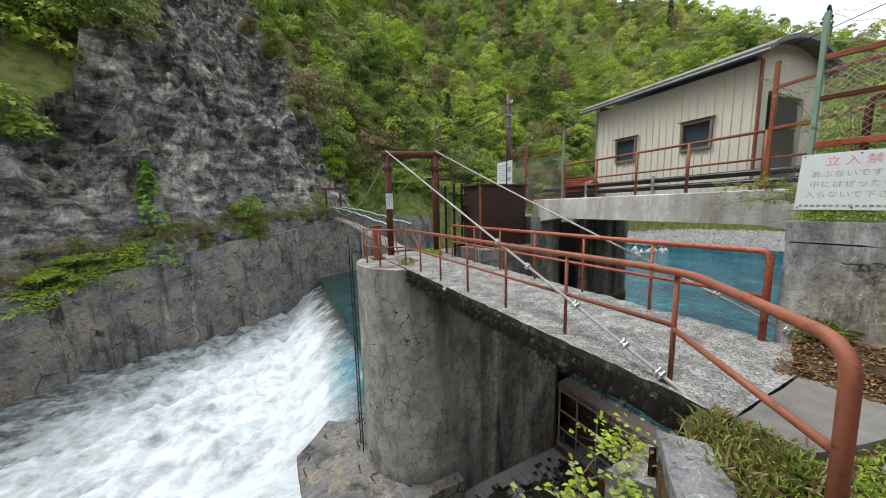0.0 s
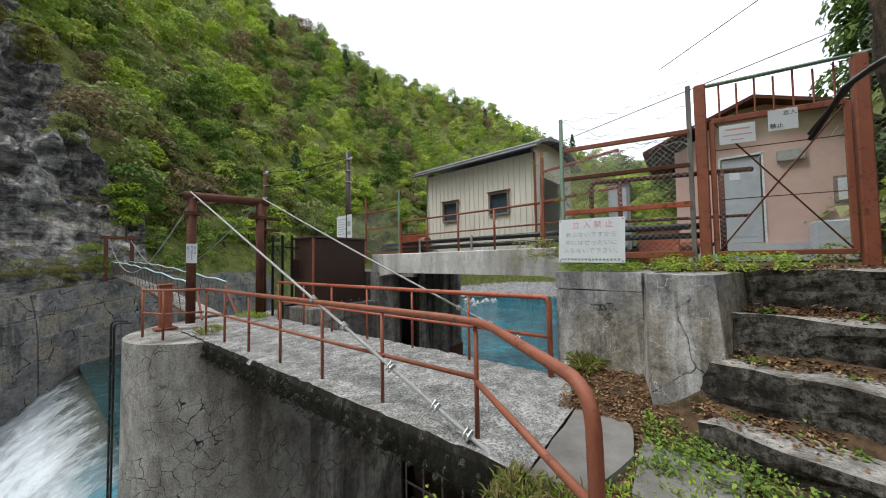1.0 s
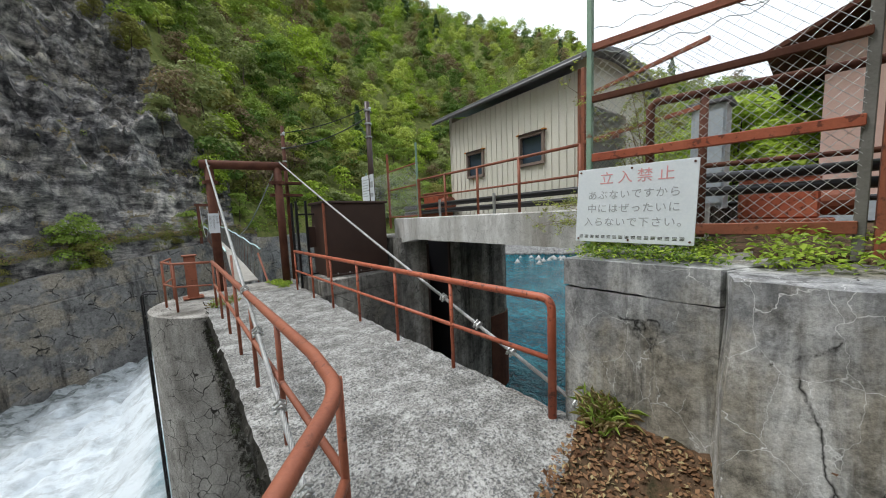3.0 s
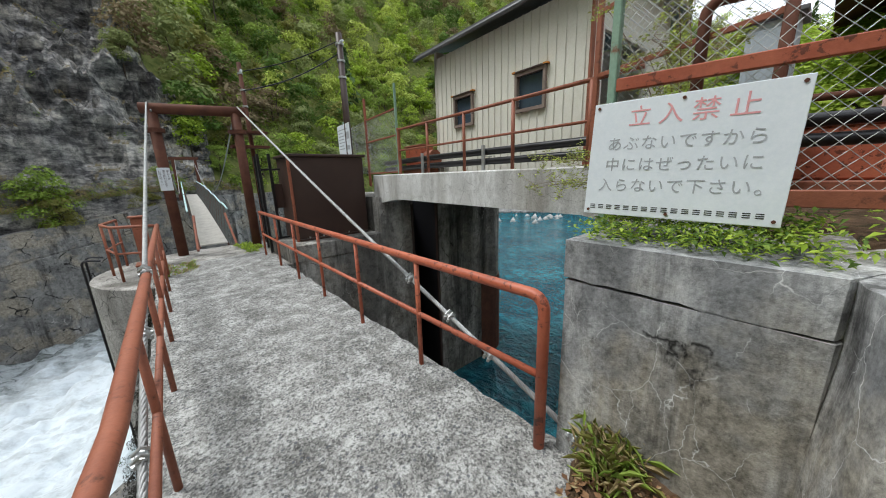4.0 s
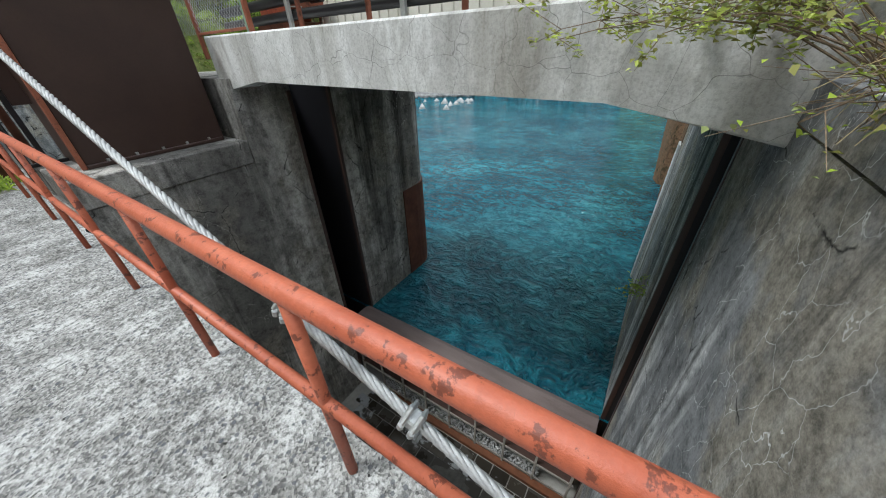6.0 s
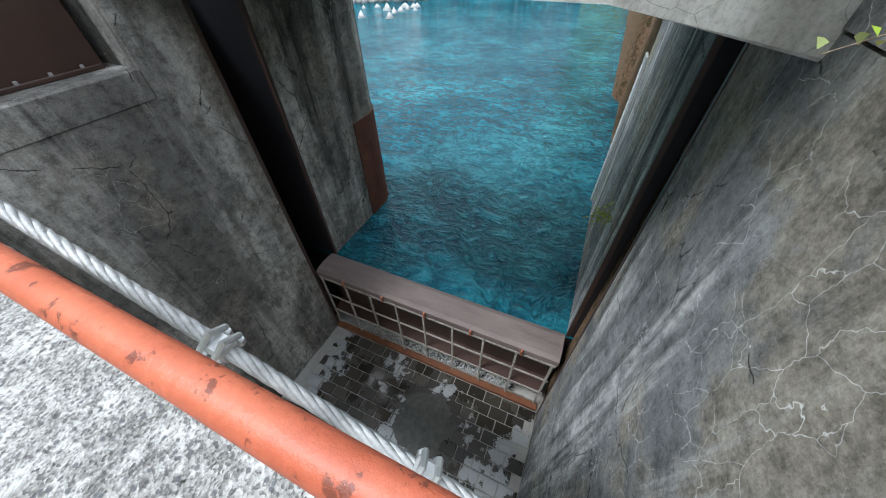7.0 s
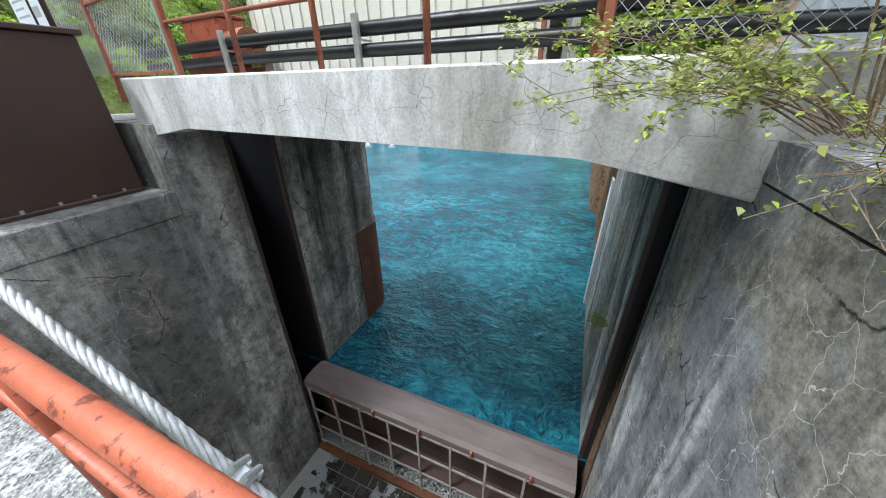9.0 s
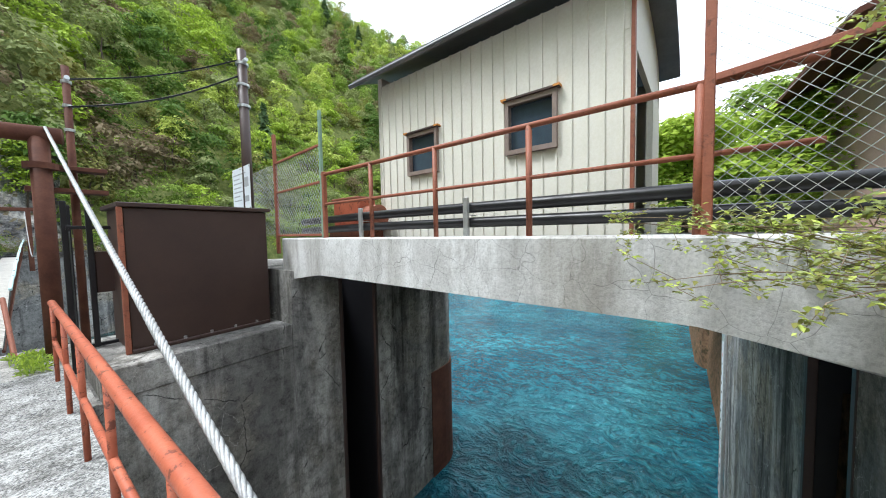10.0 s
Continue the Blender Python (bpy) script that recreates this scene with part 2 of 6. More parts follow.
M_green_post = plain("green_post_paint", (0.16, 0.27, 0.2), (0.25, 0.36, 0.27), 8, 0.6, 0, 0.3, 60, stain=(0.2, 0.08, 0.04), stain_scale=9, cover=(0.6, 0.68))
M_pink = plain("pink_render", (0.55, 0.37, 0.32), (0.62, 0.43, 0.38), 4, 0.85, 0, 0.4, 90)


# ---- mesh helpers ----
def mesh_ob(name, bm, mats, parent=None, label="", smooth=False):
    me = bpy.data.meshes.new(name)
    bmesh.ops.recalc_face_normals(bm, faces=bm.faces)
    bm.to_mesh(me)
    bm.free()
    for m in mats if isinstance(mats, (list, tuple)) else [mats]:
        me.materials.append(m)
    if smooth:
        me.polygons.foreach_set("use_smooth", [True] * len(me.polygons))
    ob = new(name, me)
    if parent:
        ob.parent = parent
    if label:
        ob["label"] = label
    return ob


def part(name, bm, material, parent, label="", smooth=False):
    return mesh_ob(name, bm, material, parent, label, smooth)


def thing(name, label, category, group="", kind="", at=(0, 0, 0)):
    e = new(name)
    e.location = at
    e.empty_display_size = 0.1
    return tagged(e, label, category, group, kind)


def add_box(bm, x0, x1, y0, y1, z0, z1, bevel=0.0, turn=None):
    r = bmesh.ops.create_cube(bm, size=1)
    vs = r["verts"]
    for v in vs:
        v.co = Vector(((x0 + x1) / 2 + v.co.x * (x1 - x0), (y0 + y1) / 2 + v.co.y * (y1 - y0), (z0 + z1) / 2 + v.co.z * (z1 - z0)))
    if turn:
        for v in vs:
            v.co = turn @ v.co
    if bevel:
        es = list({e for v in vs for e in v.link_edges})
        bmesh.ops.bevel(bm, geom=es, offset=bevel, segments=1, affect="EDGES")
    return bm


def box(x0, x1, y0, y1, z0, z1, bevel=0.0, turn=None):
    return add_box(bmesh.new(), x0, x1, y0, y1, z0, z1, bevel, turn)


def add_prism(bm, pts, z0, z1):
    lo = [bm.verts.new((x, y, z0)) for x, y in pts]
    hi = [bm.verts.new((x, y, z1)) for x, y in pts]
    n = len(pts)
    bm.faces.new(lo[::-1]), bm.faces.new(hi)
    for i in range(n):
        bm.faces.new((lo[i], lo[(i + 1) % n], hi[(i + 1) % n], hi[i]))
    return bm


def prism(pts, z0, z1):
    return add_prism(bmesh.new(), pts, z0, z1)


def add_tube(bm, pts, r, n=10, taper=None):
    """A round bar along a line of points, closed at both ends."""
    pts = [Vector(p) for p in pts]
    rings, side = [], None
    for i, p in enumerate(pts):
        d = (pts[min(i + 1, len(pts) - 1)] - pts[max(i - 1, 0)]).normalized()
        side = (d.orthogonal() if side is None else side - d * side.dot(d)).normalized()
        up = d.cross(side)
        rr = r if taper is None else r + (taper - r) * i / (len(pts) - 1)
        rings.append([bm.verts.new(p + rr * (math.cos(a) * side + math.sin(a) * up)) for a in (2 * math.pi * k / n for k in range(n))])
    for a, b in zip(rings, rings[1:]):
        for k in range(n):
            bm.faces.new((a[k], a[(k + 1) % n], b[(k + 1) % n], b[k]))
    bm.faces.new(rings[0][::-1]), bm.faces.new(rings[-1])
    return bm


def tube(pts, r, n=10, taper=None):
    return add_tube(bmesh.new(), pts, r, n, taper)


def bend(a, b, c, r, n=6):
    """Points of a rounded corner at b between a and c."""
    a, b, c = Vector(a), Vector(b), Vector(c)
    p, q = b + (a - b).normalized() * r, b + (c - b).normalized() * r
    return [p * (1 - t) ** 2 + b * 2 * t * (1 - t) + q * t * t for t in (k / n for k in range(n + 1))]


def roughen(bm, amount, scale, cuts=0, seed=0.0, flat_axis=None):
    """Breaks up straight edges and faces of cast or broken stone."""
    if cuts:
        bmesh.ops.subdivide_edges(bm, edges=bm.edges, cuts=cuts, use_grid_fill=True)
    bm.normal_update()
    for v in bm.verts:
        d = noise.noise_vector(v.co * scale + Vector((seed, seed, seed)))
        if flat_axis is not None:
            d[flat_axis] *= 0.3
        v.co += d * amount
    return bm


def raw_mesh(name, verts, faces, mats, index=None, parent=None, smooth=False):
    """A mesh from arrays: triangles or quads in one block."""
    me = bpy.data.meshes.new(name)
    k = faces.shape[1]
    me.vertices.add(len(verts))
    me.vertices.foreach_set("co", np.ascontiguousarray(verts, np.float32).ravel())
    me.loops.add(faces.size)
    me.loops.foreach_set("vertex_index", np.ascontiguousarray(faces, np.int32).ravel())
    me.polygons.add(len(faces))
    me.polygons.foreach_set("loop_start", np.arange(0, faces.size, k, dtype=np.int32))
    for m in mats:
        me.materials.append(m)
    if index is not None:
        me.polygons.foreach_set("material_index", np.ascontiguousarray(index, np.int32))
    if smooth:
        me.polygons.foreach_set("use_smooth", np.ones(len(faces), bool))
    me.update(calc_edges=True)
    me.validate()
    ob = new(name, me)
    if parent:
        ob.parent = parent
    return ob


def grid_mesh(name, xs, ys, zf, mats, smooth=True):
    X, Y = np.meshgrid(xs, ys, indexing="ij")
    Z = zf(X, Y)
    nx, ny = X.shape
    i = np.arange(nx * ny).reshape(nx, ny)
    f = np.stack([i[:-1, :-1], i[1:, :-1], i[1:, 1:], i[:-1, 1:]], -1).reshape(-1, 4)
    return raw_mesh(name, np.stack([X, Y, Z], -1).reshape(-1, 3), f, mats, None, None, smooth)


def wob(x, y, s, seed=0.0):
    """Cheap smooth noise for arrays, about -1 to 1."""
    a = np.sin(x * s * 1.0 + 1.7 * np.sin(y * s * 0.83 + seed) + seed * 1.3) * np.cos(y * s * 1.13 + 1.3 * np.sin(x * s * 0.71 + 2.1 * seed))
    b = np.sin(x * s * 2.31 - y * s * 1.7 + seed * 3.1 + 1.1 * np.sin(y * s * 1.9)) * 0.5
    return (a + b) / 1.5


# ---- terrain: one sheet from the near bank over the river bed to the ridges ----
BED, POOL, TAIL = -7.4, -4.22, -6.35
B_KNOT = np.array([-180, -140, -110, -90, -74, -43, -21.6, 3, 20, 40, 60, 80, 100, 120, 150, 180.0])
R_BANK = np.array([30, 30, 40, 40, 31, 23.3, 23.7, 28, 36, 48, 62, 75, 80, 40, 30, 30.0])
E_RIDGE = np.array([10, 12, 30, 40, 44, 44, 42, 40, 38, 31.5, 26.5, 15.5, 11, 12, 10, 10.0])
TOP_Z = np.array([0, 0, -4.2, -4.0, -3.8, -3.1, -1.2, 0.4, 0.2, -1.5, -2.5, -3, -2, 1.5, 1, 0.0])


def ridged(P, s, octaves=5):
    out = np.zeros(len(P))
    for i, p in enumerate(P):
        out[i] = noise.ridged_multi_fractal(Vector(p) * s, 0.9, 2.1, octaves, 1.0, 2.0)
    return out


def near_edge(x):
    return np.where(x > -0.7, -0.25, np.where(x > -1.4, -0.25 + 0.8 * (x + 0.7), -0.81 + 0.3 * (x + 1.4)))


def inner_z(x, y):
    land = np.clip(0.085 * np.minimum(x, 0), -0.4, 0) - 0.05
    s = (x - 0.92) * 0.93 - (y + 1.32) * 0.36
    land = land + np.where(y < -1.25, np.clip((s - 0.15) / 1.1, 0, 1) * 1.0, np.clip((x - 0.8) * 0.3, 0, 0.26))
    land = np.maximum(land, np.clip((-3.0 - y) * 0.85 - 0.25 * np.clip(-x, 0, 8), -1, 14))
    land = np.where((x > 2.15) & (y < -0.5), np.maximum(land, 1.22), land)
    bed = BED + 0 * x
    return np.where(y < near_edge(x), land, bed)


angs = np.concatenate([np.arange(-180, -100, 3.0), np.arange(-100, -40, 0.9), np.arange(-40, 14, 0.3), np.arange(14, 120, 1.2), np.arange(120, 180.1, 3.0)])
u_in = np.linspace(0, 1, 64) ** 1.3
d_out = np.concatenate([[0.45], np.linspace(1, 40, 130), np.linspace(43, 120, 36), [140, 170, 220, 300, 420, 700]])
rb, er, tz = (np.interp(angs, B_KNOT, k) for k in (R_BANK, E_RIDGE, TOP_Z))
R = np.concatenate([rb[:, None] * u_in, rb[:, None] + d_out], 1)
A = np.radians(angs)[:, None]
GX, GY = np.sin(A) * R, np.cos(A) * R
GZ = inner_z(GX, GY)
n_in = len(u_in)
D = R[:, n_in:] - rb[:, None]
ridge_r = rb + 115
ridge_z = ridge_r * np.tan(np.radians(er))
T = np.clip(D / 115, 0, 1)
steep = np.clip((6 - angs) / 8, 0, 1) * np.clip((angs + 84) / 10, 0, 1)
prof = T ** (1.0 - 0.12 * steep[:, None])
hill = tz[:, None] + (ridge_z - tz)[:, None] * prof - np.clip(D - 115, 0, None) * 0.35
hill += wob(GX[:, n_in:], GY[:, n_in:], 0.09, 2.0) * np.clip(D / 30, 0, 1) * 2.0
GZ[:, n_in:] = hill
ELEV = np.degrees(np.arctan2(GZ, R))
rocky = np.zeros(R.shape, bool)
rocky[:, n_in:] = (angs[:, None] < 8.0 - 0.42 * ELEV[:, n_in:] + 2.5 * wob(GX, GY, 0.5, 1.0)[:, n_in:]) & (angs[:, None] > -48.0 + 1.15 * ELEV[:, n_in:] + 2.5 * wob(GX, GY, 0.4, 2.0)[:, n_in:])
rocky[:, n_in:] |= (ELEV[:, n_in:] < 13) & (angs[:, None] < 6) & (angs[:, None] > -90)
sel = np.argwhere(rocky & (R < rb[:, None] + 60))
P = np.stack([GX, GY, GZ], -1)
pts = P[sel[:, 0], sel[:, 1]]
amp = ridged(pts, 0.11, 6) - 1.0
fine = ridged(pts, 0.55, 4) - 1.0
knob = np.array([0.55 - noise.voronoi(Vector(q) * 0.75)[0][0] for q in pts])
ease = np.clip((R - rb[:, None])[sel[:, 0], sel[:, 1]] / 4, 0.1, 1)
outward = np.stack([-np.sin(np.radians(angs[sel[:, 0]])), -np.cos(np.radians(angs[sel[:, 0]])), 0.55 * np.ones(len(sel))], 1)
P0 = P.copy()
P[sel[:, 0], sel[:, 1]] += outward * ((amp * 2.6 + fine * 1.0 + knob * 1.5) * ease)[:, None]
na, nr = R.shape
gi = np.arange(na * nr).reshape(na, nr)
gf = np.stack([gi[:-1, :-1], gi[1:, :-1], gi[1:, 1:], gi[:-1, 1:]], -1).reshape(-1, 4)
gmat = rocky[:-1, :-1].astype(int).reshape(-1)
inner_face = np.zeros((na - 1, nr - 1), bool)
inner_face[:, : n_in - 1] = True
gmat[inner_face.reshape(-1)] = 2
side_face = np.zeros((na - 1, nr - 1), bool)
side_face[(angs[:-1] < 9) & (angs[:-1] > -100), n_in - 1 : n_in + 1] = True
gmat[side_face.reshape(-1)] = 1

m, nt, p, pos, geo = start("dark_cliff_rock")
va = noise_tex(nt, pos, 0.22, 10, 0.72)
vb = noise_tex(nt, pos, 1.5, 15, 0.8)
strata = noise_tex(nt, pos, 0.9, 12, 0.75, (0.5, 0.5, 1.6))
col = ramp(nt, va, [(0.3, (0.12, 0.121, 0.128)), (0.5, (0.27, 0.265, 0.262)), (0.7, (0.46, 0.44, 0.415))])
# Colour follows the bump noises: hollows painted dark, high spots pale.
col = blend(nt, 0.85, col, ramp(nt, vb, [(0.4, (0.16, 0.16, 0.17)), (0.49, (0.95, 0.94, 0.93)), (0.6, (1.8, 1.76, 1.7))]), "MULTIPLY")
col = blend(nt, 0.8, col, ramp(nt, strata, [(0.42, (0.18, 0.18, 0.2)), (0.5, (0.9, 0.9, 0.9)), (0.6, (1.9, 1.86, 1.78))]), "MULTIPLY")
# Crevice shade put into the colour, placed by noise alone.
rift_shade = noise_tex(nt, pos, 0.42, 14, 0.7, (0.8, 0.8, 0.45))
col = blend(nt, ramp(nt, rift_shade, [(0.36, (0.85,) * 3), (0.43, (0, 0, 0))]), col, (0.02, 0.02, 0.022))
grass = noise_tex(nt, pos, 0.5, 12, 0.8)
sepn = nt.nodes.new("ShaderNodeSeparateXYZ")
nt.links.new(geo.outputs["Normal"], sepn.inputs[0])
ledge = ramp(nt, blend(nt, 0.6, sepn.outputs[2], grass), [(0.6, (0, 0, 0)), (0.66, (1, 1, 1))])
col = blend(nt, ledge, col, ramp(nt, vb, [(0.4, (0.14, 0.115, 0.065)), (0.6, (0.36, 0.3, 0.18))]))
nt.links.new(col, p.inputs["Base Color"])
p.inputs["Roughness"].default_value = 0.85
p.inputs["Specular IOR Level"].default_value = 0.2
bump(nt, p, blend(nt, 0.5, strata, vb), 0.9, 0.7)
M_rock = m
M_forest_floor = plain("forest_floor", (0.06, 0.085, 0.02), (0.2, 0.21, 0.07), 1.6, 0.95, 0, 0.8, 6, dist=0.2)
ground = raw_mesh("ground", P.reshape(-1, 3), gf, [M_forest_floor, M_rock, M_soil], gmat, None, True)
ground.data.polygons.foreach_set("use_smooth", gmat != 1)
tagged(ground, "steep valley ground with dark cliff rock, forest floor and leaf litter", "ground", kind="structure")


def hill_at(b, d):
    """Place on the hillside at a bearing and a distance behind the bank."""
    r0, e0, t0 = (np.interp(b, B_KNOT, k) for k in (R_BANK, E_RIDGE, TOP_Z))
    r = r0 + d
    i = np.clip(np.searchsorted(angs, b), 1, na - 1)
    j = np.clip(np.searchsorted(d_out, d) + n_in, n_in + 1, nr - 1)
    fi = np.clip((b - angs[i - 1]) / (angs[i] - angs[i - 1]), 0, 1)[..., None]
    fj = np.clip((d - d_out[j - 1 - n_in]) / (d_out[j - n_in] - d_out[j - 1 - n_in]), 0, 1)[..., None]
    return (P[i - 1, j - 1] * (1 - fj) + P[i - 1, j] * fj) * (1 - fi) + (P[i, j - 1] * (1 - fj) + P[i, j] * fj) * fi


# ---- water ----
def water_mat(name, deep, shallow_sheen, wave, foam=None):
    m, nt, p, pos, geo = start(name)
    a = noise_tex(nt, pos, 0.22, 4, 0.6)
    # The paler tone also stands in for sky reflected on the water.
    col = ramp(nt, a, [(0.38, deep), (0.66, shallow_sheen)])
    warp = nt.nodes.new("ShaderNodeTexNoise")
    warp.inputs["Scale"].default_value, warp.inputs["Distortion"].default_value = 0.9, 1.5
    nt.links.new(pos, warp.inputs["Vector"])
    flow = blend(nt, 0.8, pos, warp.outputs["Color"], "ADD")
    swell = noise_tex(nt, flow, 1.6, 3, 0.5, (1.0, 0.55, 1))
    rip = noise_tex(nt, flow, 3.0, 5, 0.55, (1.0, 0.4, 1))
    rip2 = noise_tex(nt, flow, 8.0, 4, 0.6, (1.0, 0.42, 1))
    # Light and dark of the ripples are painted into the base colour.
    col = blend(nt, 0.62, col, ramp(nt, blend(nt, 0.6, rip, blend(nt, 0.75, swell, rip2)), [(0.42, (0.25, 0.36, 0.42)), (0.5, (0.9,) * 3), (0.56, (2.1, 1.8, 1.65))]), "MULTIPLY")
    h = blend(nt, 0.4, blend(nt, 0.5, swell, rip), rip2)
    nt.links.new(col, p.inputs["Base Color"])
    p.inputs["Roughness"].default_value = 0.05
    p.inputs["IOR"].default_value = 1.33
    bump(nt, p, h, 1.0, wave)
    return m


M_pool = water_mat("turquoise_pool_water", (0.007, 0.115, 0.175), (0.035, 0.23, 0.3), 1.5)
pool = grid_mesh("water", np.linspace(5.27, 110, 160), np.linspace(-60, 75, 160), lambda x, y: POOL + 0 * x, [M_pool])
tagged(pool, "clear turquoise river water upstream of the sluice", "water", kind="structure")


def fall_z(x, y):
    """Water going over the weir crest and into the tail water."""
    crest = 0.2 + 0.02 * (y - 9)
    s = crest - x
    drop = np.clip(s / 3.4, 0, 1)
    z = POOL - 0.12 - (drop ** 1.6) * (POOL - 0.12 - TAIL)
    rough = np.clip((s - 1.2) / 2.5, 0, 1) * np.exp(-np.clip(s - 9, 0, None) / 9)
    z = z + rough * (0.30 * wob(x, y, 1.7, 1.0) + 0.16 * wob(x, y, 4.1, 2.0) + 0.07 * wob(x, y, 9.0, 3.0))
    z = z + np.clip(s / 0.8, 0, 1) * 0.05 * wob(x * 0.3, y, 5.0, 4.0)
    z = z + 0.09 * wob(x, y, 1.3, 5.0) * np.clip((s - 8) / 6, 0, 1) + 0.04 * wob(x, y, 3.7, 6.0) * np.clip((s - 5) / 6, 0, 1)
    beside = np.clip((y - 8.2) / 1.3, 0, 1)
    calm = TAIL + 0.12 * wob(x, y, 2.1, 7.0) + 0.06 * wob(x, y, 5.3, 8.0)
    return calm + (z - calm) * beside


m, nt, p, pos, geo = start("white_river_water")
sx = nt.nodes.new("ShaderNodeSeparateXYZ")
nt.links.new(pos, sx.inputs[0])
span = nt.nodes.new("ShaderNodeMapRange")
span.inputs[1].default_value, span.inputs[2].default_value = -14.0, 0.1
nt.links.new(sx.outputs[0], span.inputs[0])
band = ramp(nt, span.outputs[0], [(0.0, (0.62,) * 3), (0.4, (0.68,) * 3), (0.62, (0.72,) * 3), (0.86, (0.75,) * 3), (0.965, (0.44,) * 3), (1.0, (0.1,) * 3)])
reach = nt.nodes.new("ShaderNodeVectorMath")
reach.operation = "DOT_PRODUCT"
reach.inputs[1].default_value = (0.68, -0.74, 0.0)
nt.links.new(pos, reach.inputs[0])
along = nt.nodes.new("ShaderNodeMapRange")
along.inputs[1].default_value, along.inputs[2].default_value = -25.0, -15.5
nt.links.new(reach.outputs["Value"], along.inputs[0])
band = blend(nt, along.outputs[0], (0.4,) * 3, band)
streaks = noise_tex(nt, pos, 1.1, 10, 0.68, (0.35, 1.0, 1.0))
lace = noise_tex(nt, pos, 3.4, 8, 0.7, (0.6, 1, 1))
both = blend(nt, 0.4, streaks, lace)
span.clamp = True
white = ramp(nt, blend(nt, 0.5, band, both), [(0.47, (0, 0, 0)), (0.63, (1, 1, 1))])
col = blend(nt, white, blend(nt, lace, (0.035, 0.04, 0.032), (0.10, 0.115, 0.10)), (0.68, 0.74, 0.78))
near_y = nt.nodes.new("ShaderNodeMapRange")
near_y.inputs[1].default_value, near_y.inputs[2].default_value = 14.5, 10.5
nt.links.new(sx.outputs[1], near_y.inputs[0])
glaze = ramp(nt, span.outputs[0], [(0.86, (0, 0, 0)), (0.93, (1, 1, 1)), (0.985, (1, 1, 1)), (1.0, (0, 0, 0))])
glaze = blend(nt, 1.0, glaze, near_y.outputs[0], "MULTIPLY")
col = blend(nt, blend(nt, 1.0, glaze, ramp(nt, streaks, [(0.42, (0.75,) * 3), (0.6, (0.1,) * 3)]), "MULTIPLY"), col, (0.06, 0.3, 0.4))
nt.links.new(col, p.inputs["Base Color"])
rr = blend(nt, white, (0.08, 0.08, 0.08), (0.7, 0.7, 0.7))
nt.links.new(rr, p.inputs["Roughness"])
bump(nt, p, both, 1.0, 0.25)
M_river = m
fall = grid_mesh("water", np.concatenate([np.linspace(-60, -14, 60), np.linspace(-13.8, 0.4, 150)]), np.linspace(-2, 45, 240), fall_z, [M_river])
tagged(fall, "white foaming river water below the weir", "water", kind="structure")
fore = grid_mesh("water", np.linspace(-0.25, 5.2, 12), np.linspace(8.0, 60, 60), lambda x, y: POOL - 0.02 + 0 * x, [water_mat("dark_crest_water", (0.012, 0.04, 0.045), (0.02, 0.06, 0.06), 0.1)])
tagged(fore, "dark turquoise water running to the weir crest", "water", kind="structure")

# ---- far bank retaining wall ----
bank_pts = [(-40.0, 2.0), (-30.0, 9.0), (-16.0, 17.0), (-8.7, 22.0), (1.6, 28.2), (14.0, 35.0)]
bank_top = [-4.3, -3.8, -3.1, -1.15, 0.5, 0.6]
bm = bmesh.new()
rows = []
for k in range(len(bank_pts) - 1):
    for t in np.linspace(0, 1, 24)[: 24 if k == len(bank_pts) - 2 else 23]:
        x = bank_pts[k][0] * (1 - t) + bank_pts[k + 1][0] * t
        y = bank_pts[k][1] * (1 - t) + bank_pts[k + 1][1] * t
        z = bank_top[k] * (1 - t) + bank_top[k + 1] * t
        w = 0.18 * noise.noise((x * 0.4, y * 0.4, 0))
        joint = [0.0] if len(rows) % 57 != 30 else [0.0, 0.07, 0.07, 0.0]
        for n_, cut in enumerate(joint):
            ex, ey = 0.02 * n_, 0.012 * n_
            prof_ = ((0.75, -8.5), (0.5, z - 2.3), (0.48, z - 2.29), (0.46, z - 2.22), (0.45, z - 2.1), (0.35, z - 1.3), (0.28, z - 1.28), (0.28, z - 1.2), (0.30, z - 1.19), (0.0, z + w), (-0.7, z + w + 0.02), (-0.8, -8.5))
            rows.append([bm.verts.new((x + ex + (dx - cut) * 0.55, y + ey - (dx - cut) * 0.85, zz)) for dx, zz in prof_])
for a, b in zip(rows, rows[1:]):
    for q in range(11):
        bm.faces.new((a[q], b[q], b[q + 1], a[q + 1]))
bank = mesh_ob("wall_far_bank", bm, M_bank)
tagged(bank, "stained grey concrete retaining wall along the far bank", "wall", kind="structure")

# ---- pier between weir and sluice channel ----
YW = 5.4
nose = [(0.6 + 1.6 * math.cos(a), 6.9 + 1.6 * math.sin(a)) for a in np.radians(np.linspace(90, 270, 25))]
pier = thing("pier", "round-nosed weathered concrete pier beside the weir", "pier", kind="structure")
bm = prism(nose + [(1.78, YW), (1.78, 8.5)], -8.2, -0.02)
part("pier_nose", bm, M_pier, pier, smooth=False)
part("pier_wall", prism([(1.78, YW), (3.737, YW), (3.737, 8.5), (1.78, 8.5)], -8.2, -0.03), M_chan, pier)
bm = box(1.80, 3.735, YW - 0.02, YW + 1.4, -0.03, 0.3, 0.015)
part("ledge", bm, M_chan, pier)
